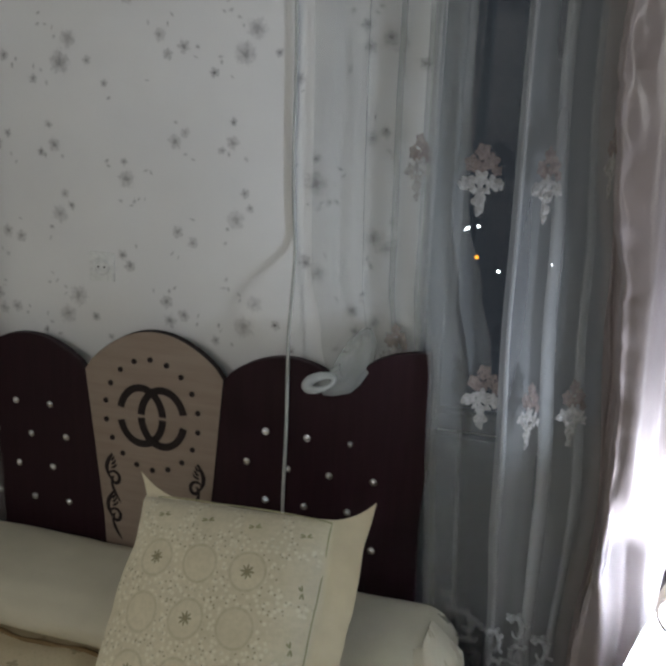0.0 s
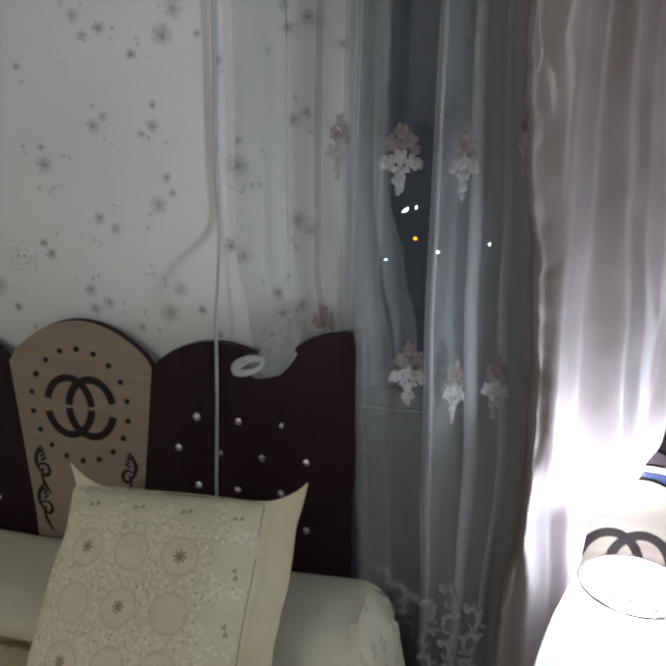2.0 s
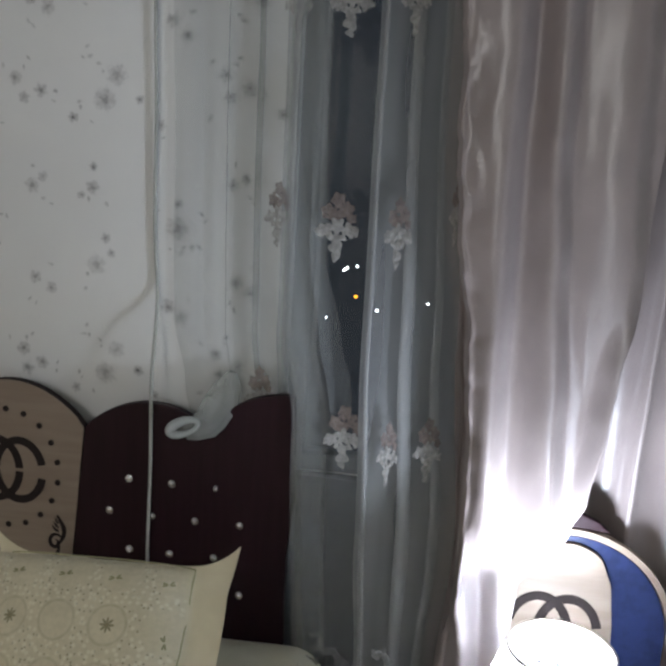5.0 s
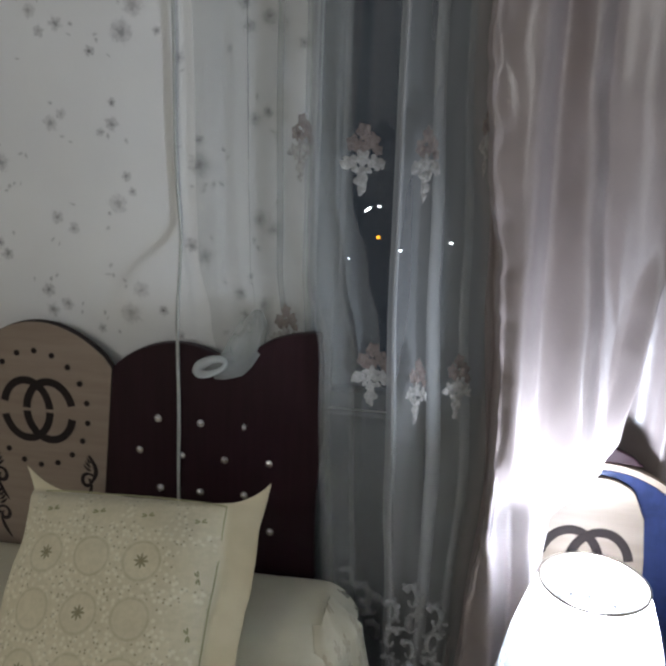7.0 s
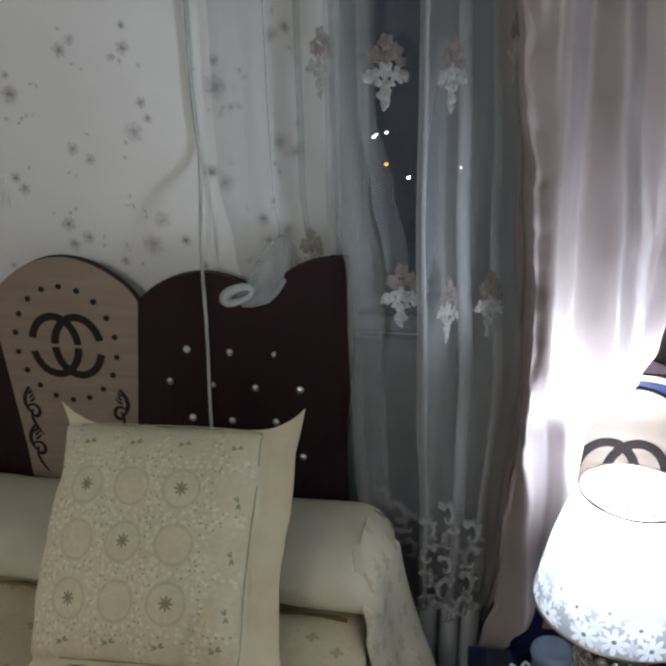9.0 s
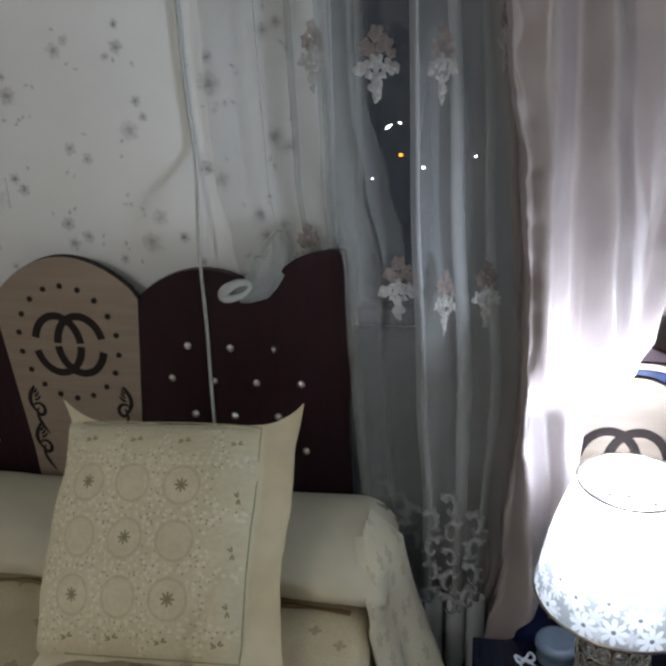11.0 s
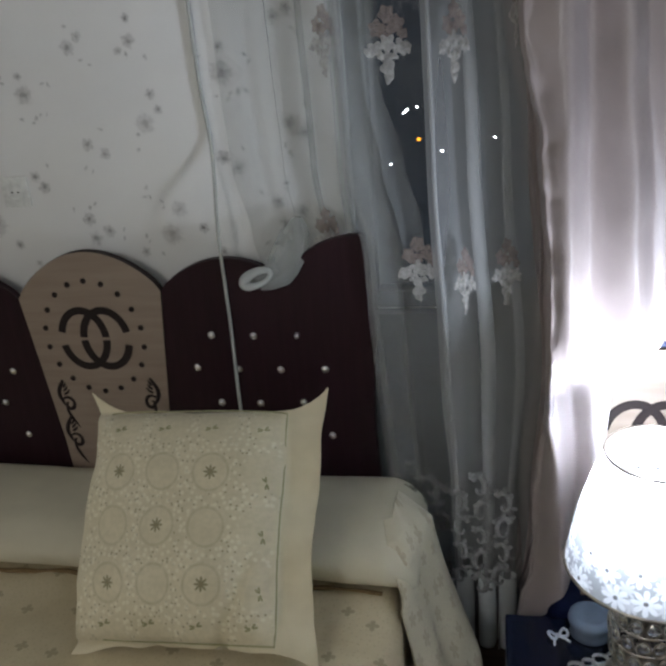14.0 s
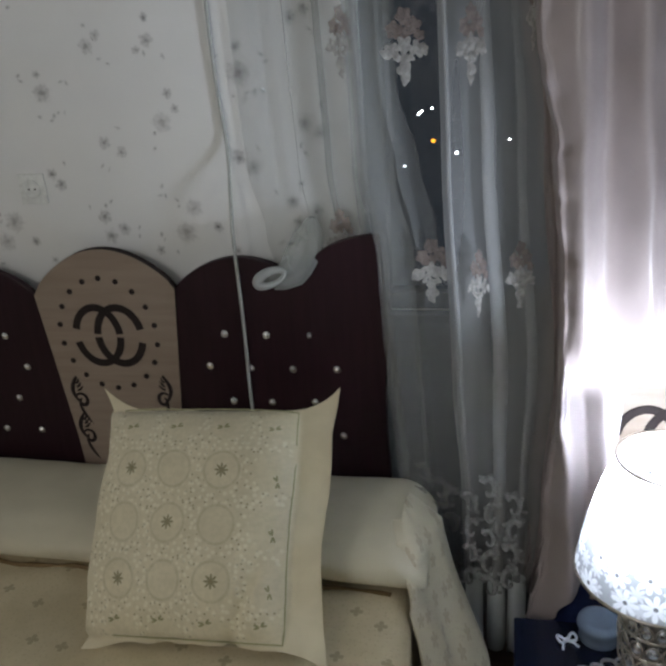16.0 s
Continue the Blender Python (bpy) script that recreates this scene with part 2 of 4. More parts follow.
def flap_print():
    """Cream case end with faint brown stitched flowers and specks."""
    n = Nodes("case_end")
    sep = n.add("ShaderNodeSeparateXYZ", Vector=n.coords())
    flat = n.add("ShaderNodeCombineXYZ", X=n.math("ADD", sep.outputs[1], sep.outputs[0]), Y=sep.outputs[2]).outputs[0]
    petal, r, rnd = daisies(n, flat, 15.0, 5, 0.020, 0.6)
    v = n.add("ShaderNodeTexVoronoi", Scale=75.0, Randomness=1.0)
    v.voronoi_dimensions = "2D"
    n.put(v.inputs["Vector"], flat)
    speck = n.math("MULTIPLY", n.ramp(v.outputs["Distance"], 0.26, 0.14), n.ramp(n.noise(14, 2, flat), 0.45, 0.6))
    col = n.mix(n.ramp(n.noise(9, 3), 0.3, 0.7), rgb(0.56, 0.505, 0.365), rgb(0.60, 0.545, 0.40))
    col = n.mix(n.math("MULTIPLY", petal, 0.32), col, rgb(0.24, 0.16, 0.09))
    col = n.mix(n.math("MULTIPLY", speck, 0.25), col, rgb(0.30, 0.23, 0.17))
    h = n.math("ADD", n.math("MULTIPLY", n.noise(8, 3), 1.2), n.math("MULTIPLY", n.noise(350, 2), 0.15))
    return n.done(n.principled(col, 0.8, 0, n.bump(h, 0.3, 0.010), 0.25, 0.2))


def shade_print():
    """Lamp shade fabric: white daisies on a thinner grey lace ground, lit through."""
    n = Nodes("shade_print")
    uv = n.coords("UV")
    p1, r1, c1 = daisies(n, uv, 17.0, 8, 0.027, 0.55)
    p2, r2, c2 = daisies(n, n.vmath("ADD", uv, (0.33, 0.17, 0)), 23.0, 8, 0.018, 0.7)
    petal = n.math("MAXIMUM", p1, n.math("MULTIPLY", p2, 0.6))
    heart = n.ramp(r1, 0.005, 0.0035)
    lace = n.noise(120, 3, uv)
    ground = n.mix(lace, rgb(0.34, 0.345, 0.355), rgb(0.44, 0.45, 0.46))
    col = n.mix(petal, ground, rgb(0.86, 0.87, 0.88))
    col = n.mix(heart, col, rgb(0.20, 0.20, 0.20))
    d = n.principled(col, 0.7, 0, n.bump(petal, 0.3, 0.001), 0.3)
    t = n.add("ShaderNodeBsdfTranslucent", Color=col).outputs[0]
    return n.done(n.mixs(0.75, d, t))


def emitter(name, color, strength):
    n = Nodes(name)
    return n.done(n.add("ShaderNodeEmission", Color=rgb(*color), Strength=strength).outputs[0])


def glass(name, color=(0.9, 0.95, 1.0), rough=0.02, clear=0.9):
    n = Nodes(name)
    g = n.add("ShaderNodeBsdfGlossy", Color=rgb(1, 1, 1), Roughness=rough).outputs[0]
    t = n.add("ShaderNodeBsdfTransparent", Color=rgb(*color)).outputs[0]
    f = n.add("ShaderNodeFresnel", IOR=1.45).outputs[0]
    return n.done(n.mixs(n.math("MULTIPLY", f, 1 - clear * 0.3), t, g))


def crystal():
    n = Nodes("crystal")
    g = n.add("ShaderNodeBsdfGlass", Color=rgb(0.95, 0.96, 0.97), Roughness=0.02, IOR=1.55).outputs[0]
    s = n.principled(rgb(0.75, 0.74, 0.72), 0.08, 0.9)
    return n.done(n.mixs(0.45, g, s))


M = dict(
    wallpaper=wallpaper(), ink=wallpaper_ink(), tulle=tulle("tulle", 0.23, (0.57, 0.575, 0.56)), tulle_dense=tulle("tulle_dense", 0.9, (0.64, 0.66, 0.65)), tulle_full=tulle("tulle_full", 0.37, (0.68, 0.68, 0.675)), tulle_gather=tulle("tulle_gather", 0.36, (0.70, 0.72, 0.70)), tulle_thin=tulle("tulle_thin", 0.23, (0.40, 0.425, 0.41)),
    thread_white=embroidery("thread_white", (0.60, 0.575, 0.54), 0.68), thread_rose=embroidery("thread_rose", (0.36, 0.285, 0.255), 0.62),
    satin=satin(), pillow=pillow_print(), coverlet=coverlet_print(), shade=shade_print(),
    sheet=cloth("cream_sheet", rgb(0.60, 0.555, 0.42)), flap=flap_print(), dark_wood=wood("dark_lacquer", rgb(0.0170, 0.0062, 0.0085), rgb(0.0215, 0.0080, 0.0108), 0.46, (30, 30, 2), 0.20),
    tan_wood=wood("tan_veneer", rgb(0.245, 0.185, 0.14), rgb(0.285, 0.22, 0.17), 0.5, (2, 2, 22), 0.35),
    seam=plain("olive_seam", rgb(0.36, 0.35, 0.20), 0.8), sprig=plain("olive_thread", rgb(0.30, 0.28, 0.15), 0.8), cut=plain("cutout_dark", rgb(0.013, 0.006, 0.005), 0.9), navy=plain("navy_lacquer", rgb(0.020, 0.028, 0.075), 0.22, 0, 40, 0.2, 0.02), black_gloss=plain("black_gloss", rgb(0.006, 0.009, 0.022), 0.10, 0, 40, 0.2, 0.02),
    ceiling=plain("ceiling_paint", rgb(0.62, 0.62, 0.60), 0.8), paint=plain("room_paint", rgb(0.66, 0.66, 0.62), 0.7, 0, 40),
    floor=wood("floor_laminate", rgb(0.085, 0.05, 0.035), rgb(0.13, 0.08, 0.055), 0.4, (2, 30, 2)),
    pvc=plain("white_frame", rgb(0.72, 0.73, 0.74), 0.35), pane=glass("window_glass"), cable=plain("cable_sleeve", rgb(0.40, 0.41, 0.38), 0.5),
    gold=plain("pale_gold", rgb(0.46, 0.41, 0.34), 0.28, 1.0, 80, 0.2), crystal=crystal(), silver=plain("silver", rgb(0.75, 0.75, 0.76), 0.18, 1.0),
    gem=plain("cut_gem", rgb(0.88, 0.88, 0.89), 0.05, 1.0, 200, 0.05, 0.0, 1.0), setting=plain("silver_setting", rgb(0.62, 0.61, 0.60), 0.22, 1.0), socket=plain("socket_plastic", rgb(0.70, 0.71, 0.68), 0.35),
    brown=plain("brown_hem_shade", rgb(0.20, 0.13, 0.055), 0.8), frost=plain("frosted_glass", rgb(0.13, 0.17, 0.23), 0.25, 0, 30),
    lace_soft=embroidery("lace_soft", (0.70, 0.70, 0.70), 0.48), lace_faint=embroidery("lace_faint", (0.55, 0.55, 0.56), 0.28), lace=embroidery("lace_thread", (0.80, 0.80, 0.82)), doily=cloth("doily_cloth", rgb(0.36, 0.40, 0.46)), black=plain("outdoor_dark", rgb(0.01, 0.012, 0.015), 0.9),
    frame_grey=plain("grey_frame", rgb(0.14, 0.15, 0.157), 0.95, spec=0.1), haze=emitter("night_haze_glow", (0.43, 0.47, 0.54), 0.044), panel_grey=plain("dull_grey", rgb(0.15, 0.16, 0.168), 0.9), glow_white=emitter("street_white", (1.0, 0.97, 0.92), 12), glow_orange=emitter("street_orange", (1.0, 0.34, 0.02), 3.2),
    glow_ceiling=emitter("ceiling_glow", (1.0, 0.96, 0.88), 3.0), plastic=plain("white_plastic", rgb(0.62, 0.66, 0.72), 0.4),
)


# ---- mesh helpers ----
def link(name, bm, material, parent=None, label="", smooth=True):
    me = bpy.data.meshes.new(name)
    bm.to_mesh(me)
    bm.free()
    for m in material if isinstance(material, (list, tuple)) else [material]:
        me.materials.append(M[m])
    if smooth:
        me.shade_smooth()
    ob = new(name, me)
    ob.parent = parent
    return tagged(ob, label)


def part(name, bm, material, parent, label="", smooth=True):
    return link(name, bm, material, parent, label, smooth)


def thing(name, label, category, group="", kind="", at=(0, 0, 0)):
    ob = new(name)
    ob.location = at
    ob.empty_display_size = 0.05
    return tagged(ob, label, category, group, kind)


def box(bm, x0, x1, y0, y1, z0, z1, bevel=0.0, seg=2):
    vs = [bm.verts.new(p) for p in ((x0, y0, z0), (x1, y0, z0), (x1, y1, z0), (x0, y1, z0), (x0, y0, z1), (x1, y0, z1), (x1, y1, z1), (x0, y1, z1))]
    fs = [bm.faces.new([vs[i] for i in f]) for f in ((3, 2, 1, 0), (4, 5, 6, 7), (0, 1, 5, 4), (1, 2, 6, 5), (2, 3, 7, 6), (3, 0, 4, 7))]
    if bevel:
        edges = list({e for f in fs for e in f.edges})
        bmesh.ops.bevel(bm, geom=edges, offset=bevel, segments=seg, profile=0.5, affect="EDGES")
    return bm


def boxed(*a, **k):
    return box(bmesh.new(), *a, **k)


def slab(points, y0, y1, bevel=0.003):
    """A board in the plane of the wall: the outline points (x, z), from depth y0 (front) to y1."""
    bm = bmesh.new()
    front = [bm.verts.new((x, y0, z)) for x, z in points]
    back = [bm.verts.new((x, y1, z)) for x, z in points]
    n = len(points)
    f = bm.faces.new(front)
    bm.faces.new(back[::-1])
    for i in range(n):
        bm.faces.new((front[i], back[i], back[(i + 1) % n], front[(i + 1) % n]))
    bmesh.ops.recalc_face_normals(bm, faces=bm.faces)
    if bevel:
        bmesh.ops.bevel(bm, geom=list(f.edges), offset=bevel, segments=2, profile=0.5, affect="EDGES")
    return bm


def grid(nu, nv, f, closed=False, uv=None):
    """A sheet of nu x nv cells; f(u, v) gives a point, uv(u, v) its texture place."""
    bm = bmesh.new()
    cols = nu if closed else nu + 1
    vs = [[bm.verts.new(f(i / nu, j / nv)) for j in range(nv + 1)] for i in range(cols)]
    lay = bm.loops.layers.uv.new("UVMap") if uv else None
    for i in range(nu):
        for j in range(nv):
            k = (i + 1) % cols
            face = bm.faces.new((vs[i][j], vs[k][j], vs[k][j + 1], vs[i][j + 1]))
            if uv:
                for loop, (a, b) in zip(face.loops, ((i, j), (i + 1, j), (i + 1, j + 1), (i, j + 1))):
                    loop[lay].uv = uv(a / nu, b / nv)
    return bm


def lathe(profile, steps=48, centre=(0, 0)):
    """A turned body from (radius, z) pairs."""
    bm = bmesh.new()
    rings = []
    for r, z in profile:
        rings.append([bm.verts.new((centre[0] + r * math.cos(2 * math.pi * i / steps), centre[1] + r * math.sin(2 * math.pi * i / steps), z)) for i in range(steps)])
    for a, b in zip(rings, rings[1:]):
        for i in range(steps):
            k = (i + 1) % steps
            bm.faces.new((a[i], a[k], b[k], b[i]))
    bmesh.ops.remove_doubles(bm, verts=bm.verts, dist=1e-5)
    return bm


def tube(points, radius, steps=8, taper=None):
    """A round cord along points."""
    bm = bmesh.new()
    pts = [Vector(p) for p in points]
    rings = []
    side = Vector((0.13, 1, 0.21)).normalized()
    for i, p in enumerate(pts):
        d = (pts[min(i + 1, len(pts) - 1)] - pts[max(i - 1, 0)]).normalized()
        a = d.cross(side).normalized()
        b = d.cross(a).normalized()
        r = radius * (taper(i / (len(pts) - 1)) if taper else 1)
        rings.append([bm.verts.new(p + r * (math.cos(2 * math.pi * k / steps) * a + math.sin(2 * math.pi * k / steps) * b)) for k in range(steps)])
    for a, b in zip(rings, rings[1:]):
        for k in range(steps):
            bm.faces.new((a[k], a[(k + 1) % steps], b[(k + 1) % steps], b[k]))
    bm.faces.new(rings[0][::-1])
    bm.faces.new(rings[-1])
    bmesh.ops.recalc_face_normals(bm, faces=bm.faces)
    return bm


def merge(target, source):
    me = bpy.data.meshes.new("tmp")
    source.to_mesh(me)
    source.free()
    target.from_mesh(me)
    bpy.data.meshes.remove(me)
    return target


def lerp(a, b, t):
    return a + (b - a) * t


def ease(t):
    t = max(0.0, min(1.0, t))
    return t * t * (3 - 2 * t)


def profile(x, knots):
    """Piecewise smooth value at x from (x, value) knots."""
    if x <= knots[0][0]:
        return knots[0][1]
    for (a, p), (b, q) in zip(knots, knots[1:]):
        if x <= b:
            return lerp(p, q, ease((x - a) / (b - a)))
    return knots[-1][1]


# ---- the room ----
WALL, LEFT, RIGHT, BACK, HIGH = 2.38, -2.1, 2.4, -1.7, 2.70
WIN = (0.80, 2.10, 1.075, 2.40)            # window opening: x0, x1, z0, z1
structure = dict(kind="structure")

link_floor = link("floor", boxed(LEFT - 0.2, RIGHT + 0.2, BACK - 0.2, WALL + 0.2, -0.12, 0), "floor", smooth=False)
tagged(link_floor, "dark brown laminate floor of the bedroom", "floor", **structure)
tagged(link("ceiling", boxed(LEFT - 0.2, RIGHT + 0.2, BACK - 0.2, WALL + 0.2, HIGH, HIGH + 0.15), "ceiling", smooth=False), "plain white painted bedroom ceiling", "ceiling", **structure)
bm = boxed(LEFT - 0.2, WIN[0], WALL, WALL + 0.2, 0, HIGH)
box(bm, WIN[1], RIGHT + 0.2, WALL, WALL + 0.2, 0, HIGH)
box(bm, WIN[0], WIN[1], WALL + 0.10, WALL + 0.2, 0, WIN[2])
box(bm, WIN[0], WIN[1], WALL, WALL + 0.2, WIN[3], HIGH)
wall_north = tagged(link("wall_north", bm, "wallpaper", smooth=False), "pale wallpapered wall printed with small grey flowers", "wall", **structure)
tagged(link("wall_west", boxed(LEFT - 0.2, LEFT, BACK - 0.2, WALL, 0, HIGH), "wallpaper", smooth=False), "pale plain side wall of the bedroom", "wall", **structure)
tagged(link("wall_east", boxed(RIGHT, RIGHT + 0.2, BACK - 0.2, WALL, 0, HIGH), "paint", smooth=False), "pale plain side wall of the bedroom", "wall", **structure)
tagged(link("wall_south", boxed(LEFT, RIGHT, BACK - 0.2, BACK, 0, HIGH), "paint", smooth=False), "pale plain rear wall of the bedroom", "wall", **structure)

# the printed flowers of one wallpaper repeat: x, z, size class
CELL_W, CELL_H, CELL_DROP = 0.562, 0.728, 0.031
FLOWERS = [(0.01, 1.986, 0), (0.257, 1.998, 0), (0.208, 2.005, 1), (0.438, 1.999, 1), (0.454, 1.964, 0), (0.256, 1.884, 1), (0.227, 1.809, 1),
           (0.264, 1.826, 2), (0.245, 1.793, 0), (0.29, 1.795, 0), (0.124, 1.791, 0), (0.135, 1.778, 0), (0.085, 1.826, 2), (0.113, 1.845, 1),
           (0.085, 1.872, 0), (-0.062, 1.709, 3), (-0.068, 1.765, 1), (-0.081, 1.651, 0), (-0.056, 1.64, 0), (-0.043, 1.653, 0), (-0.01, 1.66, 0),
           (-0.022, 1.652, 0), (0.009, 1.733, 0), (-0.005, 1.742, 0), (-0.12, 1.745, 0), (-0.13, 1.76, 0), (0.297, 1.697, 1), (0.315, 1.657, 1),
           (0.269, 1.624, 3), (0.242, 1.589, 0), (0.24, 1.56, 0), (0.142, 1.61, 0), (0.097, 1.572, 2), (0.135, 1.55, 2), (0.082, 1.513, 0),
           (0.098, 1.503, 0), (-0.091, 1.495, 2), (-0.053, 1.465, 2), (-0.034, 1.519, 0), (0.24, 1.455, 0), (0.232, 1.428, 0), (0.252, 1.43, 0),
           (0.28, 1.416, 0), (0.284, 1.395, 0), (0.05, 1.373, 2), (0.08, 1.417, 0), (0.073, 1.4, 0), (0.008, 1.401, 0), (0.114, 1.34, 2),
           (0.156, 1.336, 0), (0.15, 1.318, 0), (0.065, 1.319, 2), (0.328, 1.389, 3), (0.294, 1.327, 3), (0.23, 1.304, 0), (0.217, 1.32, 0),
           (0.387, 1.332, 1)]


def wallpaper_flowers():
    rng = random.Random(4)
    bm = bmesh.new()
    uv = bm.loops.layers.uv.new("UVMap")
    tone = bm.faces.layers.float.new("tone")
    spots = []
    for i in range(-4, 3):
        for j in range(-1, 2):
            for x, z, k in FLOWERS:
                spots.append((x + i * CELL_W + rng.gauss(0, 0.004), z + j * CELL_H + i * CELL_DROP + rng.gauss(0, 0.003), k))
    for x, z, k in spots:
        r = (0.0125, 0.019, 0.025, 0.040)[k] * rng.uniform(0.85, 1.15)
        if x + r > WIN[0] - 0.01 or z - r < 0.02 or z + r > HIGH - 0.02 or x - r < LEFT + 0.02:
            continue
        a = rng.uniform(0, 6.28)
        vs, cs = [], []
        slim = rng.uniform(0.40, 0.75) if k == 0 else 1.0
        for u, v in ((-1, -1), (1, -1), (1, 1), (-1, 1)):
            vs.append(bm.verts.new((x + r * (u * math.cos(a) - v * slim * math.sin(a)), WALL - 0.0015, z + r * (u * math.sin(a) + v * slim * math.cos(a)))))
            cs.append((u, v))
        f = bm.faces.new(vs)
        f[tone] = (0.46, 0.64, 0.60, 0.52)[k] * rng.uniform(0.75, 1.1)
        for loop, c in zip(f.loops, cs):
            loop[uv].uv = c
    return bm


part("printed_flowers", wallpaper_flowers(), "ink", wall_north, "small grey printed flowers", smooth=False)

# window
window = thing("window_1", "grey framed window onto the dark street", "window", kind="structure")
x0, x1, z0, z1 = WIN
fy0, fy1 = WALL + 0.06, WALL + 0.12
bm = boxed(x0, x0 + 0.05, fy0, fy1, z0, z1, bevel=0.004)
box(bm, x1 - 0.05, x1, fy0, fy1, z0, z1, bevel=0.004)
box(bm, x0 + 0.05, x1 - 0.05, fy0, fy1, z0, z0 + 0.05, bevel=0.004)
box(bm, x0 + 0.05, x1 - 0.05, fy0, fy1, z1 - 0.05, z1, bevel=0.004)
part("window_frame", bm, "frame_grey", window, smooth=False)
part("window_sill", boxed(x0 + 0.002, x1 - 0.002, WALL + 0.02, fy0 - 0.001, z0 - 0.025, z0 - 0.002, bevel=0.002), "frame_grey", window, smooth=False)
part("mullion", boxed(1.44, 1.50, fy0, fy1, z0 + 0.05, z1 - 0.05, bevel=0.004), "frame_grey", window, smooth=False)
for a, b in ((x0 + 0.05, 1.44), (1.50, x1 - 0.05)):
    pane = part("pane", boxed(a, b, WALL + 0.088, WALL + 0.094, z0 + 0.05, z1 - 0.05), "pane", window, smooth=False)
    pane.visible_shadow = False

# the night outside: a flat plane glows dim blue in place of far haze
tagged(link("backdrop", boxed(-160, 160, 80.6, 81, -70, 90), "haze", smooth=False), "flat backdrop glowing dim blue for night haze over far hillside", "backdrop", **structure)
# Dull grey slab fills the recess below the sill, darker than the wallpaper.
part("lower_panel", boxed(x0 + 0.002, x1 - 0.002, WALL + 0.05, WALL + 0.09, 0.02, z0 - 0.03, bevel=0.004), "panel_grey", window, "dull grey-green lower panel", smooth=False)


def street_lamp(x, y, z, glow, size, label, streak=0.0):
    lamp = thing("street_lamp", label, "street lamp", "street lamps outside", at=(x, y, z))
    bm = lathe([(0.05, 0.0), (0.05, 0.62)], 8)
    bmesh.ops.transform(bm, matrix=pose(0, 0, 0, -90), verts=bm.verts)
    part("bracket", bm, "black", lamp)
    bm = bmesh.new()
    bmesh.ops.create_uvsphere(bm, u_segments=16, v_segments=10, radius=size * 0.85)
    bmesh.ops.transform(bm, matrix=pose(0, 0, 0, 0, -38 if streak else 0, 0) @ Matrix.Diagonal((1 + streak, 1, 0.8, 1)), verts=bm.verts)
    part("lamp_head", bm, glow, lamp)


street_lamp(-4.06, 80, -12.15, "glow_white", 0.19, "distant white street lamp glowing on the dark hillside")
street_lamp(-6.31, 80, -10.90, "glow_orange", 0.24, "distant orange street lamp glowing on the dark hillside")
street_lamp(-7.50, 80, -8.15, "glow_white", 0.15, "distant elongated white street lamp", 1.8)
street_lamp(-6.37, 80, -7.81, "glow_white", 0.14, "distant white street lamp glowing on the dark hillside")
street_lamp(1.02, 80, -11.06, "glow_white", 0.16, "distant white street lamp glowing on the dark hillside")
street_lamp(-9.20, 80, -13.26, "glow_white", 0.12, "distant white street lamp glowing on the dark hillside")

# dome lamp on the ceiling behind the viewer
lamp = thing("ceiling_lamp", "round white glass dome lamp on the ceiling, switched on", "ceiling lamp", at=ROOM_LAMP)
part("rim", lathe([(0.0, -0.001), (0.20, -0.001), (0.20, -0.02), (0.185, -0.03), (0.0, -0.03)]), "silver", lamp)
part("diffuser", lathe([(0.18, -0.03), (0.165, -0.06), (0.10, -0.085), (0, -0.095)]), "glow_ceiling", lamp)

# wall socket
socket = thing("wall_socket", "square off-white wall socket on the wallpaper", "socket")
part("plate", boxed(-0.191, -0.109, WALL - 0.009, WALL, 1.413, 1.499, bevel=0.003), "socket", socket, smooth=False)
bm = lathe([(0.0, -0.001), (0.018, -0.001), (0.021, 0.003), (0.026, 0.003), (0.026, 0)], 28)
bmesh.ops.transform(bm, matrix=pose(-0.15, WALL - 0.009, 1.456, 90), verts=bm.verts)
part("well", bm, "socket", socket)
# Dark discs paint the shade of the two pin holes; nothing is bored.
for dx in (-0.0095, 0.0095):
    bm = lathe([(0.0026, 0), (0.0026, 0.002), (0, 0.002)], 10)
    bmesh.ops.transform(bm, matrix=pose(-0.15 + dx, WALL - 0.0095, 1.456, 90), verts=bm.verts)
    part("pin_hole_shade", bm, "cut", socket)


# ---- the bed ----
MID, FACE = 0.05, 2.30                     # middle of the headboard, its front face
HB_BACK = 2.322


def arch(x0, z0, x1, z1, rise, n=22, power=0.75):
    """Points of a bulge from (x0, z0) to (x1, z1)."""
    return [(lerp(x0, x1, i / n), lerp(z0, z1, i / n) + rise * math.sin(math.pi * i / n) ** power) for i in range(n + 1)]


def dark_outline(sign):
    pts = [(0.150, 0.10), (0.170, 0.70), (0.195, 0.95), (0.221, 1.186)]
    pts += arch(0.221, 1.186, 0.585, 1.198, 0.080)[1:]
    pts += [(0.585 + 0.210 * (1 - math.cos(a)), 1.198 + 0.131 * math.sin(a)) for a in [math.pi / 2 * i / 14 for i in range(1, 15)]]
    pts += [(0.799, 1.25), (0.806, 1.14), (0.813, 1.045), (0.803, 0.98), (0.794, 0.87), (0.793, 0.75), (0.798, 0.60), (0.80, 0.10)]
    return [(MID + sign * x, z - (0.022 if sign < 0 and z > 1.1 else 0)) for x, z in pts]


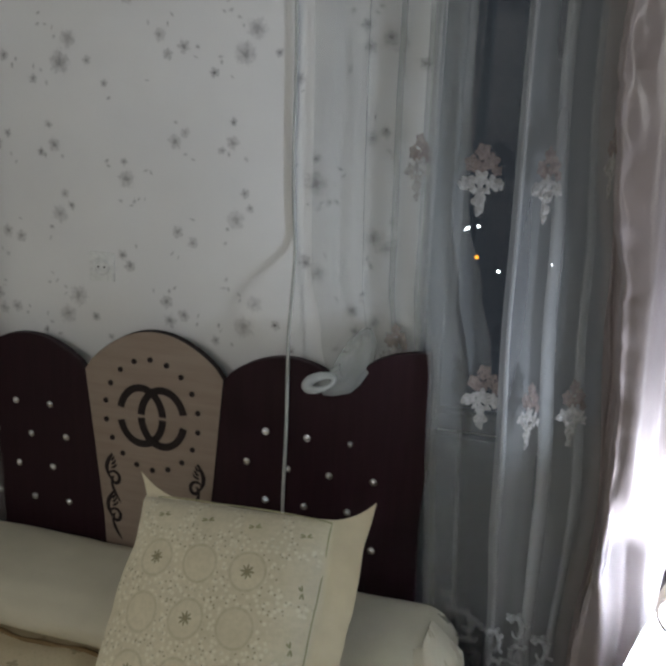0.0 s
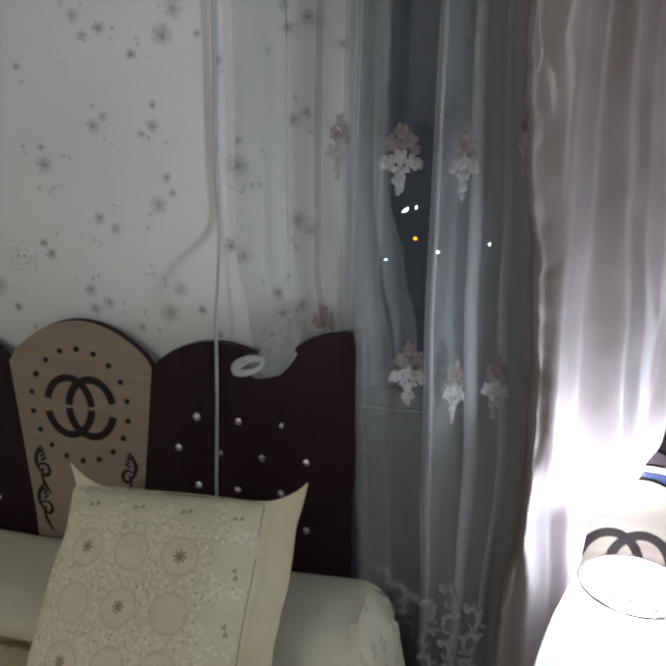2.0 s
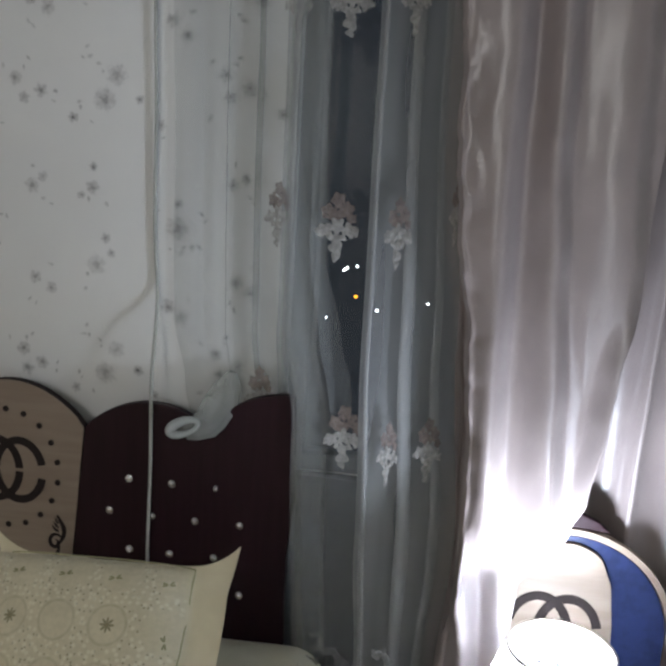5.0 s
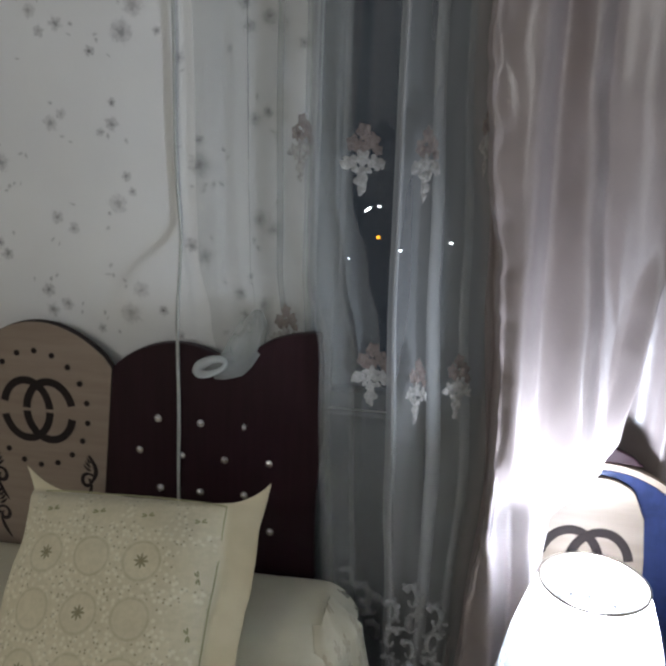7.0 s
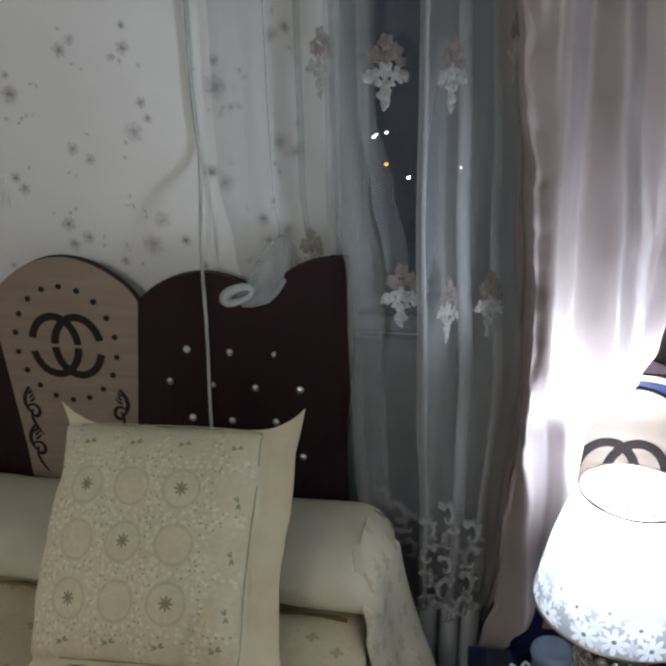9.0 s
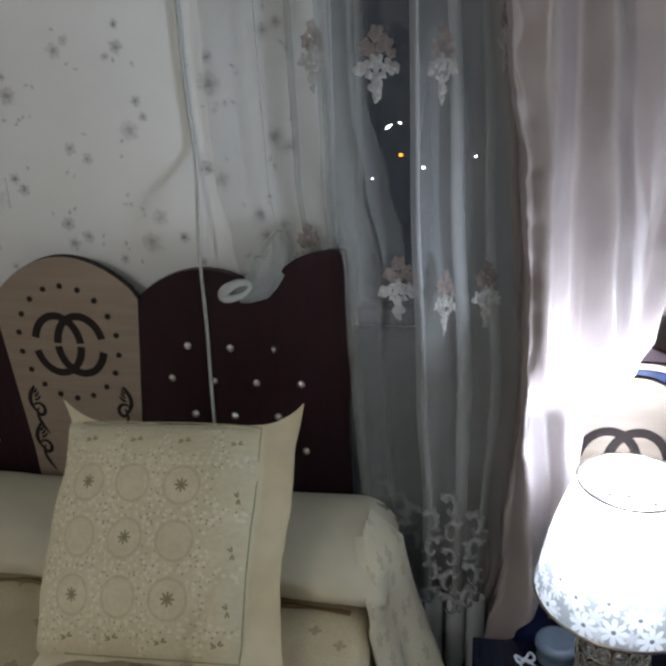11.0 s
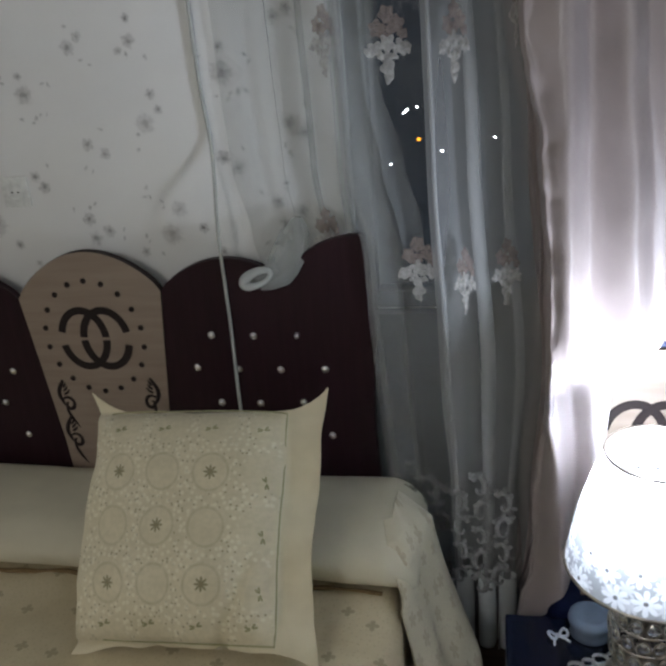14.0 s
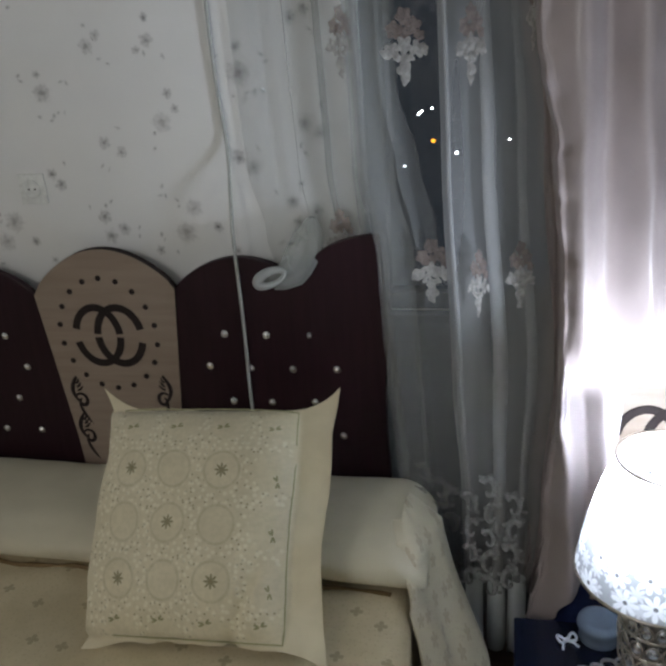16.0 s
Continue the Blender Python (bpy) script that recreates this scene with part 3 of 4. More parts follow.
headboard = thing("headboard", "scalloped dark brown headboard with tan centre panel and crystal buttons", "headboard")
for sign in (-1, 1):
    part("dark_panel", slab(dark_outline(sign), FACE, HB_BACK), "dark_wood", headboard, "glossy dark brown lacquered panel", smooth=False)
tan_pts = [(-0.150, 0.10), (-0.174, 0.70), (-0.198, 0.95), (-0.2195, 1.164)] + arch(-0.2195, 1.164, 0.2195, 1.184, 0.126)[1:] + [(0.198, 0.95), (0.174, 0.70), (0.150, 0.10)]
bm = slab([(MID + x, z) for x, z in tan_pts], FACE - 0.004, HB_BACK, 0.002)
for f in bm.faces:
    if abs(f.normal.y) < 0.5:
        f.material_index = 1
tan = part("tan_panel", bm, ["tan_wood", "cut"], headboard, "tan veneered panel with cut-out ornament", smooth=False)
TAN_Y = FACE - 0.004


def ring_arc(cx, cz, rx, rz, a0, a1, w, y, n=36):
    """A flat stroke along part of an ellipse, 2 mm proud of y."""
    outer = [(cx + rx * math.cos(lerp(a0, a1, i / n)), cz + rz * math.sin(lerp(a0, a1, i / n))) for i in range(n + 1)]
    inner = [(cx + (rx - w) * math.cos(lerp(a0, a1, i / n)), cz + (rz - w) * math.sin(lerp(a0, a1, i / n))) for i in range(n + 1)]
    return slab(outer + inner[::-1], y - 0.002, y + 0.001, 0)


def monogram(parent, cx, cz, y, s=1.0, y_shift=0.0):
    """Two overlapping open rings, cut through the panel."""
    g = 0.24
    for side in (-1, 1):
        for top in (1, -1):
            a0, a1 = (g, math.pi - 0.06) if top == 1 else (-math.pi + 0.06, -g)
            if side == -1:
                a0, a1 = (0.06, math.pi - g) if top == 1 else (-math.pi + g, -0.06)
            part("cutout_arc", ring_arc(cx + side * 0.034 * s, cz, 0.079 * s, 0.0975 * s, a0, a1, 0.0215 * s, y - (0.0006 if side == 1 else 0)), "cut", parent, smooth=False)


monogram(tan, MID - 0.004, 1.041, TAN_Y)
for i in range(18):
    a = 2 * math.pi * (i + 0.5) / 18
    bm = lathe([(0.0, 0.002), (0.0082, 0.002), (0.0082, -0.001)], 14)
    bmesh.ops.transform(bm, matrix=pose(MID - 0.006 + 0.150 * math.cos(a), TAN_Y, 1.045 + 0.171 * math.sin(a), 90), verts=bm.verts)
    part("cutout_dot", bm, "cut", tan, smooth=False)


def scroll(parent, cx, cz, flip, s=1.0):
    """A carved tendril: an S stem with two curls and a tuft of leaves."""
    def stroke(pts, w):
        bm = bmesh.new()
        prof = lambda t: max(0.12, math.sin(math.pi * min(1, 0.12 + 0.88 * t)) ** 0.6)
        merge(bm, tube([(cx + flip * s * x, 0, cz + s * z) for x, z in pts], w * s, 8, prof))
        bmesh.ops.transform(bm, matrix=Matrix.Translation((0, TAN_Y, 0)) @ Matrix.Diagonal((1, 0.25, 1, 1)), verts=bm.verts)
        part("cutout_scroll", bm, "cut", parent)
    for base in (0.0, -0.135):
        curl = [(0.004 + (0.024 - 0.020 * t) * math.cos(2.4 - 7.2 * t) + 0.012, base - 0.075 + (0.028 - 0.022 * t) * math.sin(2.4 - 7.2 * t)) for t in [i / 26 for i in range(27)]]
        stem = [(0.010 - 0.022 * math.sin(math.pi * t), base + 0.012 - 0.10 * t) for t in [i / 14 for i in range(15)]]
        stroke(stem, 0.0075)
        stroke(curl, 0.0065)
        tail = [(0.004 + 0.034 * t ** 1.6, base - 0.085 - 0.075 * t) for t in [i / 12 for i in range(13)]]
        stroke(tail, 0.006)
        for k in range(3):
            leaf = [(0.004 + 0.013 * t + 0.005 * k * t, base - 0.012 - 0.013 * k + 0.018 * t * t) for t in [i / 8 for i in range(9)]]
            stroke(leaf, 0.0045)


scroll(tan, MID - 0.148, 0.895, 1, 0.92)
scroll(tan, MID + 0.148, 0.905, -1, 0.92)


def crystal_button():
    """A cut stone in a silver setting; returns the bmeshes facing -y."""
    setting = lathe([(0.0, 0.0), (0.0105, 0.0), (0.0115, 0.003), (0.0095, 0.0045), (0.008, 0.003)], 16)
    gem = lathe([(0.0086, 0.0025), (0.0074, 0.0055), (0.0036, 0.0080), (0.0, 0.0082)], 8)
    return setting, gem


rng = random.Random(11)
BUTTONS = ([(0.347 + 0.121 * i, 1.051) for i in range(3)] + [(0.293 + 0.1235 * i, 0.949) for i in range(4)] +
           [(0.347 + 0.121 * i, 0.843) for i in range(3)] + [(0.293 + 0.1255 * i, 0.738) for i in range(4)])
first = None
for sign in (-1, 1):
    for x, z in BUTTONS:
        px, pz = MID + sign * x + rng.uniform(-0.004, 0.004), z + rng.uniform(-0.003, 0.003) - (0.018 if sign < 0 else 0)
        loose = 58 if sign > 0 and (x, z) == BUTTONS[2] else 0
        turn = pose(px, FACE - 0.00012 * loose, pz, 90 + rng.uniform(-7, 7), 0, loose + rng.uniform(-7, 7)) @ pose(0, 0, 0, 0, 0, rng.uniform(0, 45))
        if first is None:
            s, g = crystal_button()
            first = (part("crystal_button", s, "setting", headboard, "round crystal button in a silver setting"), None)
            first = (first[0], part("stone", g, "gem", first[0], "", smooth=False))
            first[0].matrix_basis = turn
        else:
            s = first[0].copy()
            scene.collection.objects.link(s)
            s.matrix_basis = turn
            g = first[1].copy()
            scene.collection.objects.link(g)
            g.parent = s

# bed body, mattress and covers
BED = (-0.86, 0.95, 0.28, 2.29)            # x0, x1, y0, y1
TOP = 0.52
bed = thing("bed", "double bed with a dark base under a cream coverlet", "bed")
part("base", boxed(BED[0] + 0.03, BED[1] - 0.04, BED[2] + 0.03, BED[3], 0.0, 0.28, bevel=0.01), "dark_wood", bed, "dark lacquered bed base", smooth=False)
part("mattress", boxed(BED[0] + 0.01, BED[1] - 0.02, BED[2] + 0.01, BED[3] - 0.01, 0.28, TOP - 0.012, bevel=0.05, seg=4), "sheet", bed)


def coverlet():
    """A quilt lying on the mattress and hanging over its sides."""
    w0, w1, hang = BED[0], BED[1], 0.30
    span = (w1 - w0) + 2 * hang

    def f(u, v):
        s = u * span - hang
        y = lerp(BED[2] - 0.02, 2.10, v)
        wob = 0.006 * noise.noise((u * 9, v * 11, 0)) + 0.003 * noise.noise((u * 30, v * 30, 3))
        r = 0.05
        if s < r:
            d = r - s
            ang = min(d / r, math.pi / 2)
            x = w0 + r - r * math.sin(ang)
            z = TOP - r + r * math.cos(ang) - max(0, d - r * math.pi / 2)
            return (x + 0.010 * math.sin(y * 21) * min(1, d / 0.2), y, z + wob)
        if s > (w1 - w0) - r:
            d = s - (w1 - w0) + r
            ang = min(d / r, math.pi / 2)
            x = w1 - r + r * math.sin(ang)
            z = TOP - r + r * math.cos(ang) - max(0, d - r * math.pi / 2)
            return (x - 0.010 * math.sin(y * 21) * min(1, d / 0.2), y, z + wob)
        return (w0 + s, y, TOP + wob)
    return grid(150, 90, f)


spread = tagged(link("coverlet", coverlet(), "coverlet"), "cream floral coverlet spread over the bed", "coverlet")
mod = spread.modifiers.new("thick", "SOLIDIFY")
mod.thickness, mod.offset = 0.008, 1.0

# Brown hem cord; its dark colour also paints the shadow under the bolster.
trim = [(lerp(-0.80, 0.90, i / 60), 1.903 + 0.006 * math.sin(i * 0.7), TOP + 0.009 + 0.003 * math.sin(i * 1.3)) for i in range(61)]
part("hem_shade_line", tube(trim, 0.0065, 8), "brown", spread, "brown upper hem, also the painted shadow line under the bolster")
# long bolster in a cream case, its loose end hanging over the bedside
BOL = (2.075, 0.635, 0.195, 0.068)         # centre y, z, half depth, half height


def bolster():
    x0, x1 = -0.86, 0.985

    def f(u, v):
        a = 2 * math.pi * u
        x = lerp(x0, x1, v)
        endz = 1 - 0.55 * max(0, (x - (x1 - 0.10)) / 0.10) ** 2.2 - 0.5 * max(0, (x0 + 0.10 - x) / 0.10) ** 2.2
        sag = 0.012 * noise.noise((x * 2.2, math.cos(a), math.sin(a))) + 0.004 * noise.noise((x * 9, 3 * math.cos(a), 3 * math.sin(a)))
        cy, cz = math.cos(a), math.sin(a)
        cy = math.copysign(abs(cy) ** 0.85, cy)
        cz = math.copysign(abs(cz) ** 0.80, cz)
        return (x, BOL[0] + (BOL[2] + sag) * cy * (0.7 + 0.3 * endz), TOP + 0.007 + BOL[3] * endz + (BOL[3] * endz + sag * 0.6) * cz)
    bm = grid(56, 110, f, closed=True)
    for end in (0, 1):
        vs = [v for v in bm.verts if abs(v.co.x - (x0, x1)[end]) < 1e-5]
        c = sum((v.co for v in vs), Vector()) / len(vs)
        vs.sort(key=lambda v: math.atan2(v.co.z - c.z, v.co.y - c.y))
        bm.faces.new(vs)
    bmesh.ops.recalc_face_normals(bm, faces=bm.faces)
    return bm


bolster_ob = tagged(link("bolster", bolster(), "sheet"), "long cream bolster pillow lying against the headboard", "pillow")


def flap():
    """The open end of the case, hanging down beside the mattress."""
    def f(u, v):
        # v runs from the top of the bolster's end down to the point of the cloth
        fx = profile(v, [(0, 0.915), (0.12, 0.932), (0.28, 0.942), (0.5, 0.948), (0.8, 0.985), (1, 1.030)])
        fy = profile(v, [(0, 2.000), (0.12, 1.922), (0.28, 1.888), (0.5, 1.845), (1, 1.740)])
        fz = profile(v, [(0, 0.660), (0.12, 0.645), (0.28, 0.605), (0.5, 0.530), (0.8, 0.370), (1, 0.250)])
        bx = profile(v, [(0, 0.915), (0.22, 1.000), (0.6, 1.062), (0.85, 1.128), (1, 1.125)])
        by = profile(v, [(0, 2.150), (0.6, 2.110), (1, 1.960)])
        bz = profile(v, [(0, 0.660), (0.22, 0.595), (0.6, 0.370), (1, 0.150)])
        sag = math.sin(math.pi * u)
        wave = 0.014 * math.sin(u * 9 + 0.5) * v + 0.008 * noise.noise((u * 5, v * 6, 1))
        tuck = 0.022 * max(0.0, 1 - u / 0.14) * ease((0.45 - v) / 0.2)
        return (lerp(fx, bx, u) + 0.022 * sag * v + wave - tuck, lerp(fy, by, u) + tuck, lerp(fz, bz, u) + 0.012 * sag * (1 - v))
    return grid(40, 50, f)


fl = part("open_end", flap(), "flap", bolster_ob, "loose open end of the cream case")
mod = fl.modifiers.new("thick", "SOLIDIFY")
mod.thickness = 0.004


HALF = 0.290
FIELD = (-0.305, 0.202, -0.276, 0.262)     # the padded part: x0, x1, y0, y1; the rest is flat flange


def cushion_point(a, b, side):
    """A place on the cushion from a, b in -1..1."""
    ear = (abs(a) * abs(b)) ** 9
    x = HALF * a * (1 - (-0.004 if a > 0 else 0.062) * (1 - b)) * (1 - 0.012 * (1 - b * b) * abs(a) ** 3) * (1 + (0.17 if a < 0 and b < 0 else 0.10 if a < 0 else 0.05) * ear)
    x -= 0.012 * max(0, a) ** 3 * math.exp(-((b + 0.3) / 0.5) ** 2)
    x += 0.020 * max(0, -a) ** 3 * math.exp(-((b - 0.45) / 0.35) ** 2)
    y = HALF * b * (1 - 0.088 * (1 - abs(a) ** (7 if a < 0 else 5)) * max(0, b) ** 4 - 0.03 * (1 - a * a) * max(0, -b) ** 4) * (1 + 0.10 * ear)
    x += 0.0035 * noise.noise((b * 5, a * 2, 8)) * abs(a) ** 4
    y += 0.0050 * noise.noise((a * 5, b * 2, 9)) * abs(b) ** 4
    p = min(1, abs(x - (FIELD[0] + FIELD[1]) / 2) / ((FIELD[1] - FIELD[0]) / 2))
    q = min(1, abs(y - (FIELD[2] + FIELD[3]) / 2) / ((FIELD[3] - FIELD[2]) / 2))
    puff = max(0, 1 - p ** 3.4) ** 0.5 * max(0, 1 - q ** 3.4) ** 0.5
    z = side * (0.003 + 0.100 * puff)
    loose = max(0, 1 - puff * 4)
    z += 0.009 * loose * math.sin(7 * b + 2 * a + 1) + 0.007 * noise.noise((a * 3, b * 3, side)) * (0.3 + puff)
    crease = math.exp(-((a - b * 0.35 - 0.62) / 0.05) ** 2) * ease((-b - 0.25) / 0.3)
    return Vector((x, y, z - side * 0.022 * crease + 0.030 * ear * (1 if b > 0 else 0.3)))


def throw_pillow():
    """A square cushion with a flat flange and drawn-out corners; local x across, y up, z towards the viewer."""
    place = lambda u, v: ((2 * u - 1) * HALF + 0.254, (2 * v - 1) * HALF + 0.212)
    bm = grid(72, 72, lambda u, v: cushion_point(2 * u - 1, 2 * v - 1, 1), uv=place)
    merge(bm, grid(72, 72, lambda u, v: cushion_point(1 - 2 * u, 2 * v - 1, -1), uv=place))
    bmesh.ops.remove_doubles(bm, verts=bm.verts, dist=0.0005)
    lay = bm.verts.layers.float.new("field")
    for v in bm.verts:
        d = min(v.co.x - FIELD[0], FIELD[1] - v.co.x, v.co.y - FIELD[2], FIELD[3] - v.co.y)
        v[lay] = ease(d / 0.012)
    return bm


cushion = tagged(link("throw_pillow", throw_pillow(), "pillow"), "square cream cushion embroidered with rings and stars, leaning on the bolster", "pillow")
cushion.matrix_world = pose(0.482, 1.848, 0.758, 47, 0, -0.5) @ pose(0, 0, 0, 0, 0, 2.3)
corners = [(-0.20, FIELD[2]), (FIELD[1], FIELD[2]), (FIELD[1], FIELD[3]), (-0.26, FIELD[3])]
pts = []
for (ax, ay), (bx, by) in zip(corners, corners[1:]):
    for i in range(40):
        px, py = max(-0.286, lerp(ax, bx, i / 40)), lerp(ay, by, i / 40)
        pts.append((px, py * 0.985, cushion_point(px / HALF, py / HALF, 1).z + 0.003 + 0.0012 * math.sin(i * 2.4)))
part("seam_cord", tube(pts, 0.0019, 6), "seam", cushion, "olive stitched seam")


def petal_poly(bm, c, u, w, r, a, length, width, normal, lift):
    """One rounded petal from centre c in the plane (u, w)."""
    d = math.cos(a) * u + math.sin(a) * w
    s = -math.sin(a) * u + math.cos(a) * w
    pts = []
    for i in range(12):
        t = 2 * math.pi * i / 12
        k = 0.55 + 0.45 * math.cos(t)
        pts.append(c + d * (r + length * k) + s * width * math.sin(t) * (0.6 + 0.4 * k) + normal * lift)
    bm.faces.new([bm.verts.new(p) for p in pts])


sprigs = [(-0.205 + 0.121 * i, 0.212, 0) for i in range(4)] + [(0.176, 0.080 - 0.122 * i, 90) for i in range(3)] + [(-0.205 + 0.121 * i, -0.238, 0) for i in range(4)]
for k, (x, y, turn) in enumerate(sprigs):
    bm = bmesh.new()
    c = cushion_point(x / HALF, y / HALF, 1) + Vector((0, 0, 0.003))
    nx = (cushion_point((x + 0.01) / HALF, y / HALF, 1) - cushion_point((x - 0.01) / HALF, y / HALF, 1)).normalized()
    ny = (cushion_point(x / HALF, (y + 0.01) / HALF, 1) - cushion_point(x / HALF, (y - 0.01) / HALF, 1)).normalized()
    for a in (0.25, 2.9, 0.9, 3.5):
        petal_poly(bm, c, nx, ny, 0.0, a + math.radians(turn), 0.016, 0.0032, nx.cross(ny), 0.0004 * a)
    part("sprig", bm, "sprig", cushion, "small olive stitched sprig", smooth=False)


# ---- hanging cable ----
cable = [(0.461 - 0.027 * ease((z - 1.28) / 0.45) + 0.002 * math.sin(z * 4.1 + 1.0) + 0.0015 * math.sin(z * 13), 2.288 + 0.078 * ease((z - 1.30) / 0.30) - 0.004 * math.sin(z * 3), z) for z in [0.62 + (2.69 - 0.62) * i / 70 for i in range(71)]]
tagged(link("hanging_cable", tube(cable, 0.0048, 10), "cable"), "thin grey cable hanging down the wall behind the pillow", "cable")


# ---- curtains ----
rail = thing("curtain_rail", "white ceiling curtain rail", "curtain rail")
part("front_track", boxed(-2.0, 2.3, 2.09, 2.115, HIGH - 0.03, HIGH, bevel=0.003), "pvc", rail, smooth=False)
part("rear_track", boxed(-2.0, 2.3, 2.225, 2.25, HIGH - 0.03, HIGH, bevel=0.003), "pvc", rail, smooth=False)
RAIL = HIGH - 0.03


def line(z, knots):
    """Value at height z from (z, value) knots that run downwards."""
    return profile(-z, [(-a, b) for a, b in knots])


def side_sheer():
    """The tied sheer: falls from the rail in gathers that lie closer towards the window, its free edge drawn to the notch."""
    edge = [(2.7, 0.470), (1.75, 0.485), (1.50, 0.490), (1.32, 0.525), (1.16, 0.560)]

    def f(u, v):
        z = lerp(RAIL, 1.17, v)
        a, b = line(z, edge), 0.905
        ph = 2 * math.pi * 5.2 * u ** 1.25 + 0.5 * math.sin(3 * v + 2 * u)
        over = (b - a) / 5.2 * lerp(0.08, 0.36, ease(u / 0.8)) * min(1, 6 * (1 - u))
        x = lerp(a, b, u) + over * math.sin(ph) + 0.006 * noise.noise((u * 4, z * 2.5, 4))
        return (x, 2.352 + 0.012 * math.cos(ph) + 0.005 * math.sin(u * 61 + v * 2), z)
    return grid(240, 60, f)


# This sheer takes a greyer copy of the tulle at the same density.
sheer_a = tagged(link("sheer_curtain", side_sheer(), "tulle_thin"), "white tulle curtain tied into a knot at the headboard", "curtain", "sheer curtains")


def knot_body():
    """The gathered end, coming down over the notch of the headboard."""
    way = [(0.664, 2.350, 1.365), (0.658, 2.338, 1.330), (0.648, 2.312, 1.288), (0.626, 2.276, 1.243), (0.594, 2.262, 1.229), (0.566, 2.262, 1.224)]
    wide = [0.010, 0.034, 0.042, 0.038, 0.030, 0.026]

    def f(u, v):
        k = min(4, int(v * 5))
        t = v * 5 - k
        c = Vector(way[k]).lerp(Vector(way[k + 1]), t)
        d = (Vector(way[k + 1]) - Vector(way[k])).normalized()
        side = d.cross(Vector((0, -1, 0))).normalized()
        r = lerp(wide[k], wide[k + 1], t)
        a = 2 * math.pi * u
        pleat = 1 + 0.10 * math.sin(a * 6 + 3 * v) + 0.06 * math.sin(a * 11 + 1)
        return c + r * pleat * (math.cos(a) * side) + min(r, 0.020) * pleat * math.sin(a) * Vector((0, -1, 0))
    return grid(60, 40, f, closed=True)


part("gathered_end", knot_body(), "tulle_gather", sheer_a, "gathered end of white tulle")
loop = []
for i in range(41):
    a = 2 * math.pi * i / 40
    x, z = 0.040 * math.cos(a), 0.0160 * math.sin(a)
    loop.append((0.566 + x * 0.93 - z * 0.37, 2.246 + 0.006 * math.sin(a), 1.232 + x * 0.37 + z * 0.93))
part("knot_loop", tube(loop, 0.0115, 10, lambda t: 0.85 + 0.35 * math.cos(2 * math.pi * t - 2.6)), "tulle_dense", sheer_a, "rolled loop of white tulle")
bm = bmesh.new()
bm.faces.new([bm.verts.new((x, y + 0.006, z)) for x, y, z in loop[:-1]])
part("loop_lining", bm, "tulle_gather", sheer_a, smooth=False)


SHEER_HEM = 0.13
INNER = dict(left=[(2.7, 0.795), (1.48, 0.806), (1.28, 0.848), (0.1, 0.900)], right=[(2.7, 0.893), (2.08, 0.898), (1.71, 0.910), (1.51, 0.960), (1.36, 0.997), (1.18, 1.025), (0.6, 1.048), (0.1, 1.045)], folds=2.2, deep=0.014, y=2.262, lap=0.14)
PLEAT = dict(left=INNER["left"], right=[(z, x + 0.082) for z, x in INNER["left"]], folds=1.5, deep=0.010, y=2.282, lap=0.46)
OUTER = dict(left=[(2.7, 1.008), (2.08, 1.012), (1.53, 1.017), (0.98, 1.034), (0.63, 1.055), (0.1, 1.068)], right=[(2.7, 1.205), (2.08, 1.210), (1.53, 1.245), (1.0, 1.285), (0.64, 1.262), (0.1, 1.225)], folds=3.1, deep=0.024, y=2.205, lap=0.42)


def sheer_point(c, u, z):
    """A place on a hanging sheer: u across, z height; the folds turn over themselves."""
    low = (RAIL - z) / (RAIL - SHEER_HEM)
    a, b = line(z, c["left"]), line(z, c["right"])
    ph = 2 * math.pi * c["folds"] * (u + 0.02 * math.sin(u * 11)) + 0.35 * math.sin(low * 3.5 + u * 4)
    over = c["lap"] * (b - a) / c["folds"] * min(1, 5 * u, 5 * (1 - u))
    depth = c["deep"] * (0.8 + 0.35 * math.sin(u * 17 + 1)) * min(1, 0.15 + 4 * u)
    return Vector((lerp(a, b, u) + over * math.sin(ph + 0.6), c["y"] + depth * math.cos(ph) - 0.015 * low, z))


def hung(c, top, bottom, nv):
    return grid(int(110 * c["folds"]), nv, lambda u, v: sheer_point(c, u, lerp(top, bottom, v)))


sheer_n = tagged(link("sheer_curtain", hung(INNER, RAIL, SHEER_HEM, 60), "tulle"), "white tulle curtain hanging beside the bed", "curtain", "sheer curtains")
part("side_pleat", hung(PLEAT, RAIL, SHEER_HEM, 60), "tulle", sheer_n, "doubled pleat of tulle")
# Denser tulle, also coloured paler to paint the bedside lamp's light on it.
sheer_b = tagged(link("sheer_curtain", hung(OUTER, RAIL, SHEER_HEM, 60), "tulle_full"), "long white tulle curtain with embroidered flowers and lace hem", "curtain", "sheer curtains")
for x in (1.088, 1.148, 1.204):
    bm = lathe([(0.0, 0.125), (0.012, 0.127), (0.022, 0.135), (0.0255, 0.150), (0.0250, 0.27), (0.0235, 0.385)], 24)
    bmesh.ops.transform(bm, matrix=Matrix.Translation((x, 2.175, 0)) @ Matrix.Diagonal((1, 0.8, 1, 1)), verts=bm.verts)
    part("hem_fold", bm, "tulle_dense", sheer_b, "thick rounded fold of the hem")


def far_sheer():
    def f(u, v):
        x = lerp(-0.455, -1.05, u)
        z = lerp(RAIL, 0.15, v)
        return (x + 0.004 * math.sin(v * 9), 2.26 + 0.022 * math.sin(u * 40 + 0.5) * min(1, u * 8 + 0.2), z)
    return grid(160, 30, f)


sheer_c = tagged(link("sheer_curtain", far_sheer(), "tulle"), "white tulle curtain hanging beside the headboard", "curtain", "sheer curtains")


